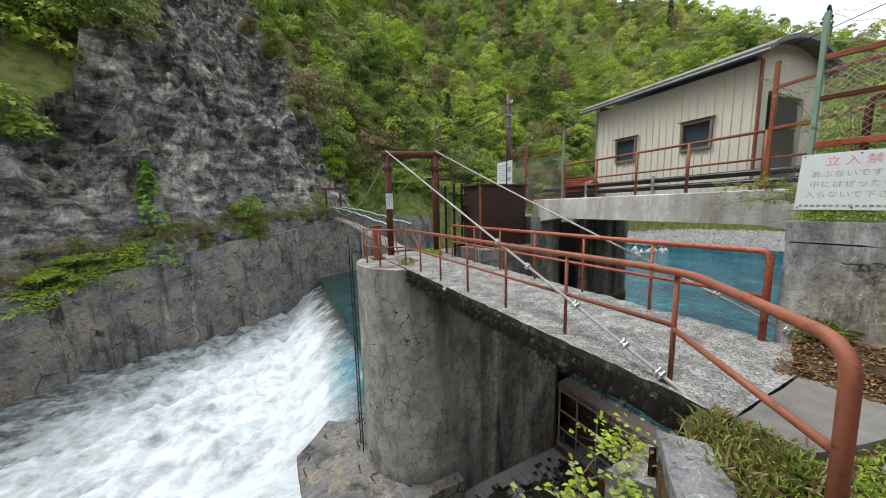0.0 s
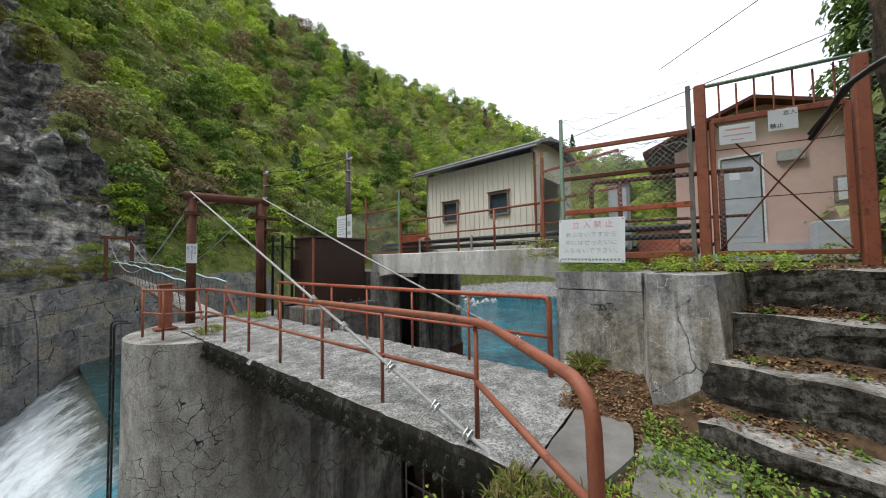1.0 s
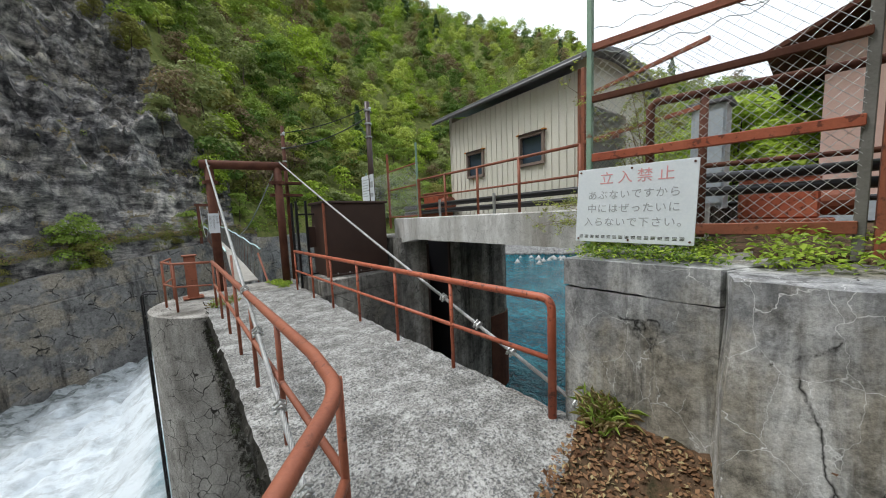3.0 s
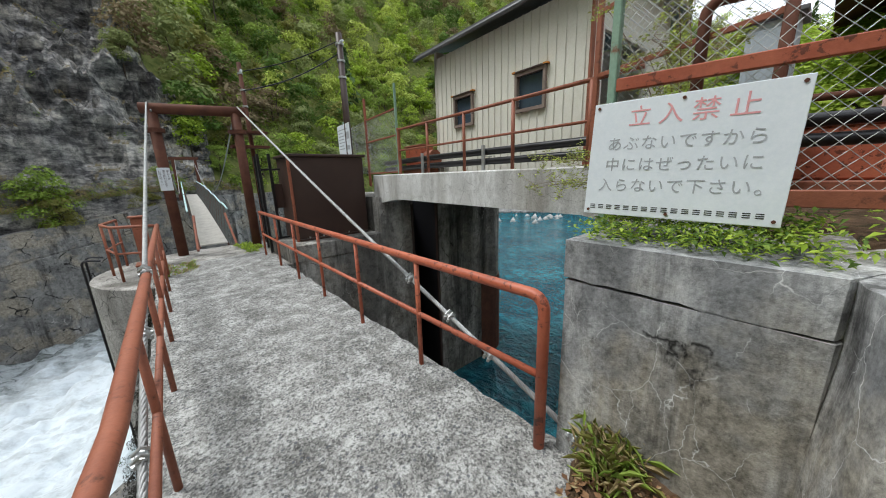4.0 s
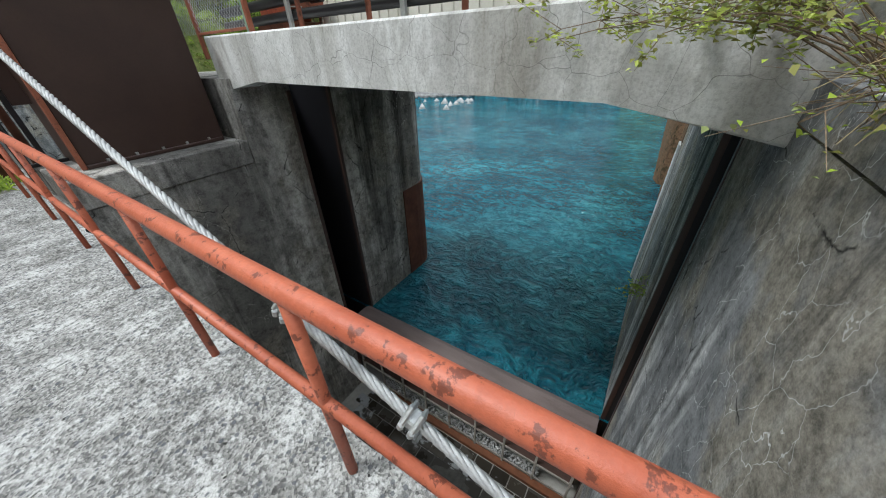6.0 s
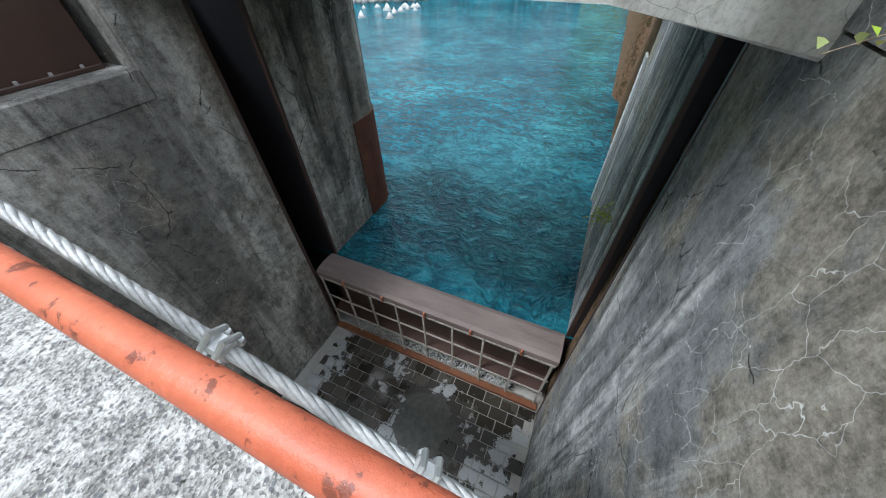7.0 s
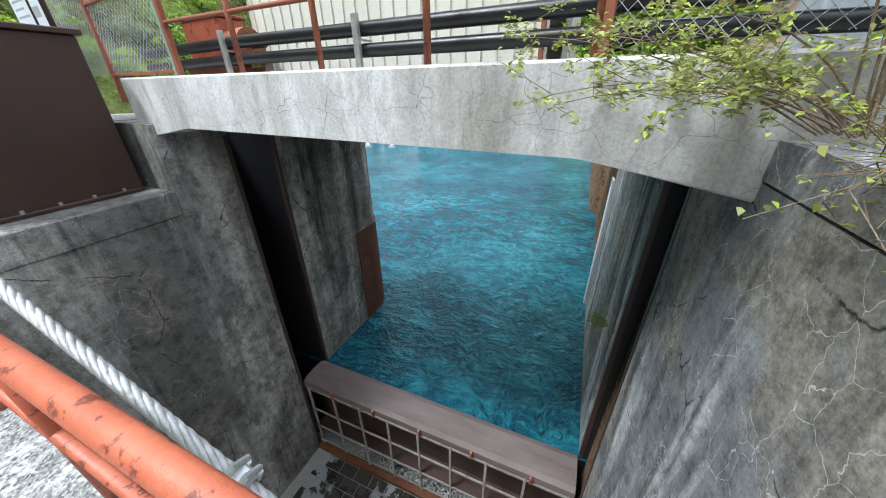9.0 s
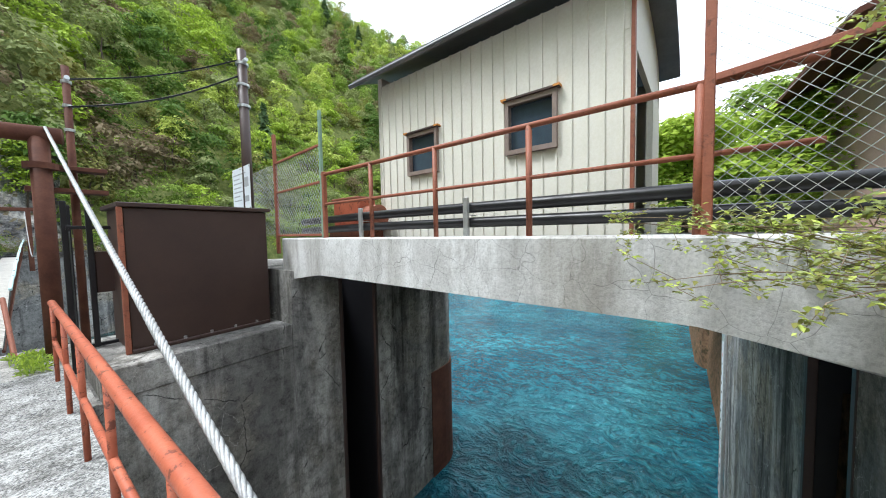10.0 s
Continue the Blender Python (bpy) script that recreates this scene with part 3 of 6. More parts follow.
bm = prism([(3.74, YW - 0.02), (4.62, YW - 0.02), (4.62, YW + 1.1), (5.36, YW + 1.1), (5.36, YW - 0.02), (7.5, YW - 0.02)]
           + [(7.5 + 0.85 * math.sin(a), YW + 0.85 - 0.87 * math.cos(a)) for a in np.radians(np.linspace(12, 168, 12))]
           + [(7.5, YW + 1.7), (3.74, 8.5)], -8.2, 1.08)
part("pier_tail", bm, M_chan, pier)
bm = prism([(7.0, YW - 0.04)] + [(7.5 + 0.9 * math.sin(a), YW + 0.85 - 0.9 * math.cos(a)) for a in np.radians(np.linspace(0, 180, 16))] + [(7.0, YW + 1.74)], -8.2, -1.68)
part("nose_plate", bm, M_portal, pier, "rusty steel plate round the pier nose")
# plinth at the pier's foot
bm = prism([(-2.8, 7.9), (-2.75, 6.2), (-0.3, 5.0), (1.0, 5.0), (1.0, 9.5), (-1.4, 9.6)], -8.3, -5.55)
roughen(bm, 0.05, 2.0, 4)
pl = mesh_ob("pier_plinth", bm, M_bank)
tagged(pl, "low angular concrete plinth with broken render", "plinth", kind="structure")

# ---- walkway deck ----
bm = box(-0.17, 1.73, -0.45, 6.95, -0.30, 0.0)
bmesh.ops.subdivide_edges(bm, edges=[e for e in bm.edges if abs(e.verts[0].co.y - e.verts[1].co.y) > 1], cuts=110)
bmesh.ops.subdivide_edges(bm, edges=[e for e in bm.edges if abs(e.verts[0].co.z - e.verts[1].co.z) > 0.1], cuts=4)
for v in bm.verts:
    if abs(v.co.x - 0.78) > 0.9:
        s = 1 if v.co.x > 0.78 else -1
        v.co.x += s * (0.03 * noise.noise(v.co * 5) - (0.03 if v.co.z > -0.02 or v.co.z < -0.28 else 0.0))
        v.co.z += 0.018 * noise.noise(v.co * 9)
bm.normal_update()
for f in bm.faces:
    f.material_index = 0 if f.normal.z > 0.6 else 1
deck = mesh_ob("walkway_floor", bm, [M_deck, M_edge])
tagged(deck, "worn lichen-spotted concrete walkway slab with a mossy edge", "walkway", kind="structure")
# floor of the sluice channel, dark sub-base under the setts
fl = mesh_ob("channel_floor", box(-1.6, 5.6, -0.6, 5.65, -7.4, -6.31), flat("wet_channel_bed", (0.3, 0.29, 0.265), 0.6))
tagged(fl, "wet dark mortar bed of the sluice channel", "floor", kind="structure")

# ---- wall on the landward side of the channel ----
bm = prism([(1.66, -0.1), (4.5, -0.1), (4.5, -1.05), (5.35, -1.05), (5.35, -0.1), (9.9, -0.1), (10.3, -0.3), (10.3, -1.6), (3.0, -1.6), (1.64, -0.95)], -8.2, 1.0)
rw = mesh_ob("wall_landward", bm, M_rwall)
tagged(rw, "grey concrete side wall with pale lime-filled cracks", "wall", kind="structure")
bm = prism([(1.655, -0.093), (3.598, -0.093), (3.598, -0.55), (3.96, -0.55), (3.96, -0.6), (9.9, -0.6), (10.3, -0.6), (10.3, -1.59), (3.0, -1.59), (1.645, -0.945)], 1.015, 1.2)
bmesh.ops.subdivide_edges(bm, edges=[e for e in bm.edges if (e.verts[0].co - e.verts[1].co).length > 0.4], cuts=24)
for v in bm.verts:
    if v.co.z < 1.07 and v.co.x < 1.75 and v.co.y < -0.1:
        v.co.z += 0.014 * noise.noise(v.co * 4) + 0.012 * noise.noise(v.co * 15) - 0.006
tagged(mesh_ob("wall_cap", bm, M_rwall), "grey concrete upper course above a broken joint", "wall", kind="structure")
bm = prism([(-0.9, -0.12), (1.75, -0.1), (1.75, -0.6), (-0.6, -0.6)], -8.2, -0.31)
wing = mesh_ob("wall_wing", bm, M_rwall)
tagged(wing, "concrete wing wall below the walkway end", "wall", kind="structure")

# ---- service bridge ----
bm = bmesh.new()
prof2 = [(5.72, 1.56), (5.72, 0.95), (5.45, 0.95), (4.7, 1.08), (0.75, 1.05), (-0.14, 0.89), (-0.5, 0.89), (-0.5, 1.56)]
a = [bm.verts.new((3.6, y, z)) for y, z in prof2]
b = [bm.verts.new((3.95, y, z)) for y, z in prof2]
bm.faces.new(a), bm.faces.new(b[::-1])
for i in range(len(prof2)):
    bm.faces.new((a[i], b[i], b[(i + 1) % 8], a[(i + 1) % 8]))
bmesh.ops.bevel(bm, geom=[e for e in bm.edges if abs(e.verts[0].co.x - e.verts[1].co.x) < 0.01], offset=0.018, segments=1, affect="EDGES")
beam = mesh_ob("bridge_beam", bm, M_beam)
tagged(beam, "pale weathered concrete bridge beam with haunched ends", "bridge", kind="structure")
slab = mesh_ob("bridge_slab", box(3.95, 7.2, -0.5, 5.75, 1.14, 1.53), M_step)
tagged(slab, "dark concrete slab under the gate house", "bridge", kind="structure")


# ---- gate house on the slab ----
HX0, HX1, HY0, HY1, HZ0, HZ1 = 4.25, 6.6, 1.02, 4.1, 1.53, 3.62
house = thing("gate_house", "cream steel-sided gate house with a grey curved roof", "building", at=(HX0, HY0, HZ0))


def wall_with_holes(axis_x, y0, y1, z0, z1, holes, thick):
    """A wall facing -x with rectangular openings, cut as a grid of cells."""
    bm = bmesh.new()
    ys = sorted({y0, y1, *[h[0] for h in holes], *[h[1] for h in holes]})
    zs = sorted({z0, z1, *[h[2] for h in holes], *[h[3] for h in holes]})
    for ya, yb in zip(ys, ys[1:]):
        for za, zb in zip(zs, zs[1:]):
            if not any(ya >= h[0] - 1e-6 and yb <= h[1] + 1e-6 and za >= h[2] - 1e-6 and zb <= h[3] + 1e-6 for h in holes):
                add_box(bm, axis_x, axis_x + thick, ya, yb, za, zb)
    bmesh.ops.remove_doubles(bm, verts=bm.verts, dist=1e-5)
    return bm


WINS = [(3.06, 3.48, 2.38, 2.81), (1.64, 2.08, 2.41, 2.85)]


def local(bm, ob):
    bmesh.ops.translate(bm, verts=bm.verts, vec=-Vector(ob.location))
    return bm


part("wall", local(wall_with_holes(HX0, HY0, HY1, HZ0, HZ1, WINS, 0.08), house), M_siding, house)
bm = bmesh.new()
y = HY0 + 0.06
while y < HY1 - 0.02:
    gaps = [w for w in WINS if w[0] - 0.05 < y < w[1] + 0.05]
    if gaps:
        add_box(bm, HX0 - 0.014, HX0 + 0.002, y - 0.009, y + 0.009, HZ0, gaps[0][2] - 0.05)
        add_box(bm, HX0 - 0.014, HX0 + 0.002, y - 0.009, y + 0.009, gaps[0][3] + 0.05, HZ1)
    else:
        add_box(bm, HX0 - 0.014, HX0 + 0.002, y - 0.009, y + 0.009, HZ0, HZ1)
    y += 0.134
part("siding_rib", local(bm, house), M_siding, house)
part("wall", local(box(HX0, HX1, HY1 - 0.08, HY1 - 0.002, HZ0, HZ1 + 0.12), house), M_siding, house)
part("wall", local(box(HX1 - 0.08, HX1, HY0, HY1 - 0.09, HZ0, HZ1 - 0.05), house), M_siding, house)
# open gable end: jambs and the boarding above
part("wall", local(box(HX0 + 0.085, HX0 + 0.32, HY0, HY0 + 0.07, HZ0, 3.2), house), M_siding, house)
part("wall", local(box(5.85, HX1 - 0.085, HY0, HY0 + 0.07, HZ0, 3.2), house), M_siding, house)


def roof_z(x):
    t = (x - HX0 + 0.2) / (HX1 - HX0 + 0.4)
    return HZ1 + 0.05 + 0.34 * math.sin(min(max(t, 0), 1) * math.pi) ** 0.8


bm = bmesh.new()
xs = np.linspace(HX0 - 0.2, HX1 + 0.2, 15)
top = [[bm.verts.new((x, yy, roof_z(x) + h)) for x in xs] for yy in (HY0 - 0.22, HY1 + 0.3) for h in (0.0, 0.07)]
for i in range(14):
    for q, w in ((1, 3), (2, 0)):
        bm.faces.new((top[q][i], top[q][i + 1], top[w][i + 1], top[w][i]))
    bm.faces.new((top[0][i], top[0][i + 1], top[1][i + 1], top[1][i]))
    bm.faces.new((top[3][i], top[3][i + 1], top[2][i + 1], top[2][i]))
for i in (0, 14):
    bm.faces.new((top[0][i], top[1][i], top[3][i], top[2][i]))
part("roof", local(bm, house), M_roof, house)
bm = bmesh.new()
g0 = [bm.verts.new((x, HY0 + 0.01, 3.2)) for x in xs[1:-1]]
g1 = [bm.verts.new((x, HY0 + 0.01, roof_z(x))) for x in xs[1:-1]]
h0 = [bm.verts.new((x, HY0 + 0.06, 3.2)) for x in xs[1:-1]]
h1 = [bm.verts.new((x, HY0 + 0.06, roof_z(x))) for x in xs[1:-1]]
for i in range(len(g0) - 1):
    bm.faces.new((g0[i], g0[i + 1], g1[i + 1], g1[i]))
    bm.faces.new((h0[i + 1], h0[i], h1[i], h1[i + 1]))
    bm.faces.new((g0[i], h0[i], h0[i + 1], g0[i + 1]))
part("gable", local(bm, house), M_siding, house)
M_sill = flat("orange_sealant", (0.5, 0.2, 0.03), 0.6)
for y0, y1, z0, z1 in WINS:
    bm = bmesh.new()
    for a in ((y0 - 0.04, y1 + 0.04, z1, z1 + 0.045), (y0 - 0.04, y1 + 0.04, z0 - 0.045, z0), (y0 - 0.04, y0, z0, z1), (y1, y1 + 0.04, z0, z1)):
        add_box(bm, HX0 - 0.045, HX0 + 0.06, *a)
    wob_ = part("window", local(bm, house), M_frame, house, "bronze-framed dark window")
    bm = box(HX0 + 0.02, HX0 + 0.03, y0, y1, z0, z1)
    part("pane", local(bm, house), M_glass, wob_)
    bm = box(HX0 - 0.065, HX0 + 0.0, y0 - 0.07, y1 + 0.05, z1 + 0.047, z1 + 0.065)
    part("drip_edge", local(bm, house), M_brown, wob_)
    for ye in (y0 - 0.075, y1 + 0.015):
        part("end_cap", local(box(HX0 - 0.068, HX0 - 0.001, ye, ye + 0.06, z1 + 0.05, z1 + 0.07), house), M_sill, wob_)
part("gutter", local(tube([(HX0 - 0.25, HY0 - 0.2, HZ1 + 0.03), (HX0 - 0.25, HY1 + 0.3, HZ1 + 0.03)], 0.03, 8), house), M_roof, house)
part("corner_trim", local(box(HX0 - 0.02, HX0 + 0.05, HY0 - 0.03, HY0 - 0.003, HZ0, HZ1), house), M_rust, house)


# ---- hand rails ----
def railing(name, label, posts, ztop, r, mat, x):
    """A two-bar tube railing: posts at the given y, bars between the first and the last."""
    t = thing(name, label, "railing", at=(x, posts[0], 0))
    for yv in posts:
        part("post", local(tube([(x, yv, posts_z), (x, yv, ztop)], r * 0.85, 10), t), mat, t, smooth=True)
    return t


posts_z = -0.02
LPY = [0.0, 1.06, 2.09, 3.1, 4.11, 5.1, 6.05]
RPY = [1.08, 2.13, 3.22, 4.3, 5.35, 6.5]
XR = 1.595
rail_l = railing("railing", "rust-red tube railing along the weir edge of the walkway", LPY, 0.88, 0.022, M_rust, -0.02)
END = Vector((-0.82, -1.0, 0.86))
FOOT = Vector((-0.83, -1.02, -0.2))
top_pts = [(-0.02, 6.05, 0.88), (-0.02, 3.0, 0.88), (-0.02, 0.3, 0.885)] + bend((-0.02, 0.3, 0.88), (-0.05, -0.1, 0.88), END, 0.15) + bend((-0.05, -0.1, 0.88), END, FOOT, 0.16) + [FOOT]
part("top_bar", local(tube(top_pts, 0.03, 12), rail_l), M_rust, rail_l, smooth=True)
part("mid_bar", local(tube([(-0.02, 6.05, 0.45), (-0.02, 0.0, 0.45)], 0.02, 10), rail_l), M_rust, rail_l, smooth=True)
part("brace", local(tube([(-0.02, 0.0, 0.42), tuple(END + (FOOT - END) * 0.42)], 0.022, 10), rail_l), M_rust, rail_l, smooth=True)
rail_r = railing("railing", "chipped orange tube railing over the sluice channel", RPY, 0.9, 0.023, M_orange, XR)
p0, p1, p2 = (XR, 6.5, 0.9), (XR, -0.03, 0.905), (XR, -0.03, -0.05)
part("top_bar", local(tube([p0, (XR, 3, 0.9), (XR, 1, 0.9)] + bend((XR, 1, 0.9), p1, p2, 0.09) + [p2], 0.031, 14), rail_r), M_orange, rail_r, smooth=True)
part("mid_bar", local(tube([(XR, 6.5, 0.45), (XR, -0.03, 0.45)], 0.021, 10), rail_r), M_orange, rail_r, smooth=True)
rail_l.location.x += 0.04
# pier head railing round the nose
t = thing("railing", "short rust-red railing on the pier head", "railing", at=(-0.5, 7.0, 0))
ring = [(-0.02, 6.05), (-0.55, 6.35), (-0.72, 7.0), (-0.6, 7.8)]
for z, r in ((0.88, 0.024), (0.45, 0.018)):
    part("bar", local(tube([(x, y, z) for x, y in ring], r, 8), t), M_rust, t, smooth=True)
for x, y in ring[1:]:
    part("post", local(tube([(x, y, -0.02), (x, y, 0.88)], 0.02, 8), t), M_rust, t, smooth=True)

# bridge railing
BY = [4.62, 3.62, 2.68, 1.755, 0.76]
t = bridge_rail = thing("railing", "rust-red tube railing on the service bridge", "railing", at=(3.66, 2, 1.56))
for y in BY[1:]:
    part("post", local(tube([(3.66, y, 1.55), (3.66, y, 2.385)], 0.024, 10), t), M_rust, t, smooth=True)
for z, r in ((2.385, 0.022), (2.0, 0.017)):
    part("bar", local(tube([(3.66, 4.62, z), (3.66, 0.3, z)], r, 10), t), M_rust, t, smooth=True)
# black pipes
for z, r in ((1.83, 0.05), (1.69, 0.048)):
    pp = mesh_ob("pipe", tube([(3.9, 5.6, z - 0.03), (3.9, 4.0, z), (3.9, 0.6, z), (3.95, -0.4, z - 0.01), (4.2, -1.6, z - 0.02)], r, 14), M_black, smooth=True)
    tagged(pp, "black plastic pipe running along the bridge", "pipe", group="bridge pipes")
for y in (4.05, 2.45):
    b_ = mesh_ob("pipe_bracket", add_box(box(3.81, 3.85, y - 0.025, y + 0.025, 1.53, 1.92, 0.004), 3.81, 3.99, y - 0.02, y + 0.02, 1.755, 1.765), M_steel)
    tagged(b_, "galvanised steel pipe bracket", "bracket", group="pipe brackets")

# ---- brown steel cabinet on the ledge ----
cab = thing("steel_cabinet", "dark brown sheet-steel cabinet on the concrete ledge", "cabinet", at=(2.05, 5.75, 0.3))
part("body", local(box(2.1, 3.63, 5.80, 6.7, 0.302, 1.95, 0.01), cab), M_brown, cab)
part("lid", local(box(2.05, 3.68, 5.76, 6.74, 1.952, 2.005, 0.008), cab), M_brown, cab)
part("corner_post", local(box(2.05, 2.098, 5.765, 5.81, 0.302, 1.95, 0.004), cab), M_rust, cab)
part("foot_rail", local(box(2.1, 3.6, 5.74, 5.798, 0.302, 0.345, 0.006), cab), M_brown, cab)
for k in range(5):
    part("bolt", local(tube([(2.3 + 0.28 * k, 5.77, 0.345), (2.3 + 0.28 * k, 5.77, 0.375)], 0.018, 8), cab), M_steel, cab)

# ---- portal of the suspension footbridge ----
PL, PR = (0.28, 8.05), (1.66, 7.68)
portal = thing("bridge_portal", "rusted brown tube portal carrying the footbridge ropes", "portal", at=(0.9, 7.85, 0))
for x, y in (PL, PR):
    pst = part("post", local(tube([(x, y, -0.02), (x, y, 2.98)], 0.095, 16), portal), M_portal, portal, smooth=True)
    part("collar", local(tube([(x, y, 2.54), (x, y, 2.62)], 0.16, 12), portal), M_portal, pst)
part("crossbeam", local(tube([(PL[0] - 0.16, PL[1] + 0.04, 3.0), (PR[0] + 0.2, PR[1] - 0.05, 3.0)], 0.105, 16), portal), M_portal, portal, smooth=True)


# ---- steel ropes from the portal to the anchors ----
def rope(a, b, sag, r=0.017, strands=5, clamps=()):
    a, b = Vector(a), Vector(b)
    t = thing("steel_rope", "grey twisted steel rope with clamps", "rope", group="anchor ropes", at=tuple(a))
    n = 420
    d = (b - a).normalized()
    s1 = d.orthogonal().normalized()
    s2 = d.cross(s1)
    mid = [a.lerp(b, k / n) - Vector((0, 0, sag * math.sin(math.pi * k / n))) for k in range(n + 1)]
    turns = (b - a).length / 0.2
    for s in range(strands):
        pts = [q + r * 0.55 * (math.cos(2 * math.pi * (s / strands + turns * k / n)) * s1 + math.sin(2 * math.pi * (s / strands + turns * k / n)) * s2) for k, q in enumerate(mid)]
        part("strand", local(tube(pts, r * 0.52, 5), t), M_cable, t, smooth=True)
    for c in clamps:
        q = mid[int(c * n)]
        bm = bmesh.new()
        add_box(bm, -0.03, 0.03, -0.025, 0.025, -0.022, 0.022, 0.006)
        for e in (-0.018, 0.018):
            add_tube(bm, [(e, -0.035, 0.01), (e, 0.0, 0.045), (e, 0.035, 0.01)], 0.008, 6)
            for f in (-0.03, 0.03):
                add_tube(bm, [(e, f, -0.03), (e, f, -0.005)], 0.011, 6)
        rot = d.to_track_quat("X", "Z").to_matrix().to_4x4()
        bmesh.ops.transform(bm, matrix=Matrix.Translation(q - a) @ rot, verts=bm.verts)
        part("clamp", bm, M_steel, t)
    return t


rope((0.24, 8.02, 3.1), (-0.10, -0.7, -0.22), 0.0, clamps=(0.66, 0.735, 0.82, 0.882, 0.918))
rope((1.72, 7.66, 3.1), (1.67, -0.62, -0.02), 0.04, clamps=(0.77, 0.829, 0.878, 0.948))


# ---- lettering and signs ----
def lettering(text, size, mat, parent, m, spacing=1.0):
    cu = bpy.data.curves.new("lettering", "FONT")
    cu.body, cu.size, cu.align_x, cu.align_y, cu.extrude, cu.space_character = text, size, "CENTER", "CENTER", 0.0006, spacing
    tmp = new("lettering_source", cu)
    me = bpy.data.meshes.new_from_object(tmp.evaluated_get(bpy.context.evaluated_depsgraph_get()))
    bpy.data.objects.remove(tmp)
    me.materials.clear()
    me.materials.append(mat)
    ob = new("lettering", me)
    ob.parent = parent
    ob.matrix_local = m
    return ob


M_red_ink = flat("faded_red_ink", (0.72, 0.33, 0.34), 0.6)
M_grey_ink = flat("faded_grey_ink", (0.36, 0.38, 0.40), 0.6)
M_black_ink = flat("black_ink", (0.03, 0.03, 0.03), 0.6)


def board(name, label, centre, right, up, w, h, thick=0.006, mat=M_white, screws=True):
    """A sign board facing along right x up; parts are placed in its own plane."""
    r, u = Vector(right).normalized(), Vector(up)
    u = (u - r * u.dot(r)).normalized()
    n = r.cross(u)
    t = thing(name, label, "sign")
    t.matrix_world = Matrix((( r.x, u.x, n.x, centre[0]), (r.y, u.y, n.y, centre[1]), (r.z, u.z, n.z, centre[2]), (0, 0, 0, 1)))
    part("board", box(-w / 2, w / 2, -h / 2, h / 2, -thick, 0, 0.002), mat, t)
    if screws:
        for sx in (-0.47, 0, 0.47):
            for sy in (-0.46, 0.46):
                part("screw", tube([(sx * w, sy * h, 0), (sx * w, sy * h, 0.004)], 0.007, 8), M_portal, t)
    return t


def bars(t, rows, mat):
    """Unreadable writing: one flat bar a word."""
    for x0, x1, y, hgt in rows:
        part("text_bar", box(x0, x1, y - hgt / 2, y + hgt / 2, 0.0003, 0.001), mat, t)


sg = board("warning_sign", "white board with faded red and grey Japanese warning", (1.9, -0.43, 1.56), (0.04, -0.7, -0.015), (0.03, 0.0, 0.5), 0.71, 0.52)
lettering("立入禁止", 0.093, M_red_ink, sg, pose(0.02, 0.18, 0.001), 1.5)
for k, line in enumerate(("あぶないですから", "中にはぜったいに", "入らないで下さい。")):
    lettering(line, 0.066, M_grey_ink, sg, pose(0.0 if k < 2 else 0.015, 0.067 - 0.094 * k, 0.001), 1.12)
bars(sg, [(-0.325 + 0.038 * k, -0.325 + 0.038 * k + 0.024, -0.222 + 0.008 * e, 0.004) for k in range(17) for e in (-1, 0, 1)], M_black_ink)
ps = board("notice_board", "small white notice strapped to the portal post", (0.26, 7.94, 1.62), (0.98, -0.05, 0), (0, 0, 1), 0.21, 0.46, screws=False)
for k, line in enumerate(("前の人が", "渡り終わるまで", "お待ち下さい")):
    lettering("\n".join(line), 0.05, M_black_ink, ps, pose(0.065 - 0.065 * k, 0.205 - 0.0285 * len(line) - (0.0 if k == 1 else 0.012), 0.001))

# ---- landward fence, gate and posts ----
FA, FB = Vector((2.05, -0.09, 0)), Vector((2.3, -1.38, 0))


def chain_link(a, b, z0, z1, pitch=0.062, r=0.0016):
    """Diamond wire mesh between two posts: slanting wires with real thickness."""
    a, b = Vector((a[0], a[1], 0)), Vector((b[0], b[1], 0))
    L, H = (b - a).length, z1 - z0
    d = (b - a) / L
    nrm = Vector((-d.y, d.x, 0))
    vs, fs = [], []
    for sgn in (1, -1):
        k = -H
        while k < L:
            s0, s1 = max(k, 0), min(k + H, L)
            if s1 - s0 > 0.01:
                q0, q1 = s0 - k, s1 - k
                if sgn < 0:
                    q0, q1 = H - q0, H - q1
                p, q = a + d * s0 + Vector((0, 0, z0 + q0)), a + d * s1 + Vector((0, 0, z0 + q1))
                ax = (q - p).normalized()
                s2 = ax.cross(nrm)
                base = len(vs)
                for end in (p, q):
                    for an in (0, 2.09, 4.19):
                        vs.append(end + r * (math.cos(an) * nrm + math.sin(an) * s2) + nrm * 0.0015 * sgn)
                for e in range(3):
                    fs.append((base + e, base + (e + 1) % 3, base + 3 + (e + 1) % 3, base + 3 + e))
            k += pitch
    return np.array(vs), np.array(fs)


fence = thing("fence", "rusty framed chain-link fence on the wall top", "fence", at=(2.05, -0.09, 1.28))


def put(parent, name, bm, mat, label="", smooth=False):
    bmesh.ops.transform(bm, matrix=parent.matrix_world.inverted() if parent.matrix_world != Matrix() else Matrix.Translation(-parent.location), verts=bm.verts)
    return part(name, bm, mat, parent, label, smooth)


def link(parent, a, b, z0, z1, pitch=0.062, r=0.0016):
    v, f = chain_link(a, b, z0, z1, pitch, r)
    return raw_mesh("wire_mesh", v - np.array(parent.location), f, [M_steel], None, parent)


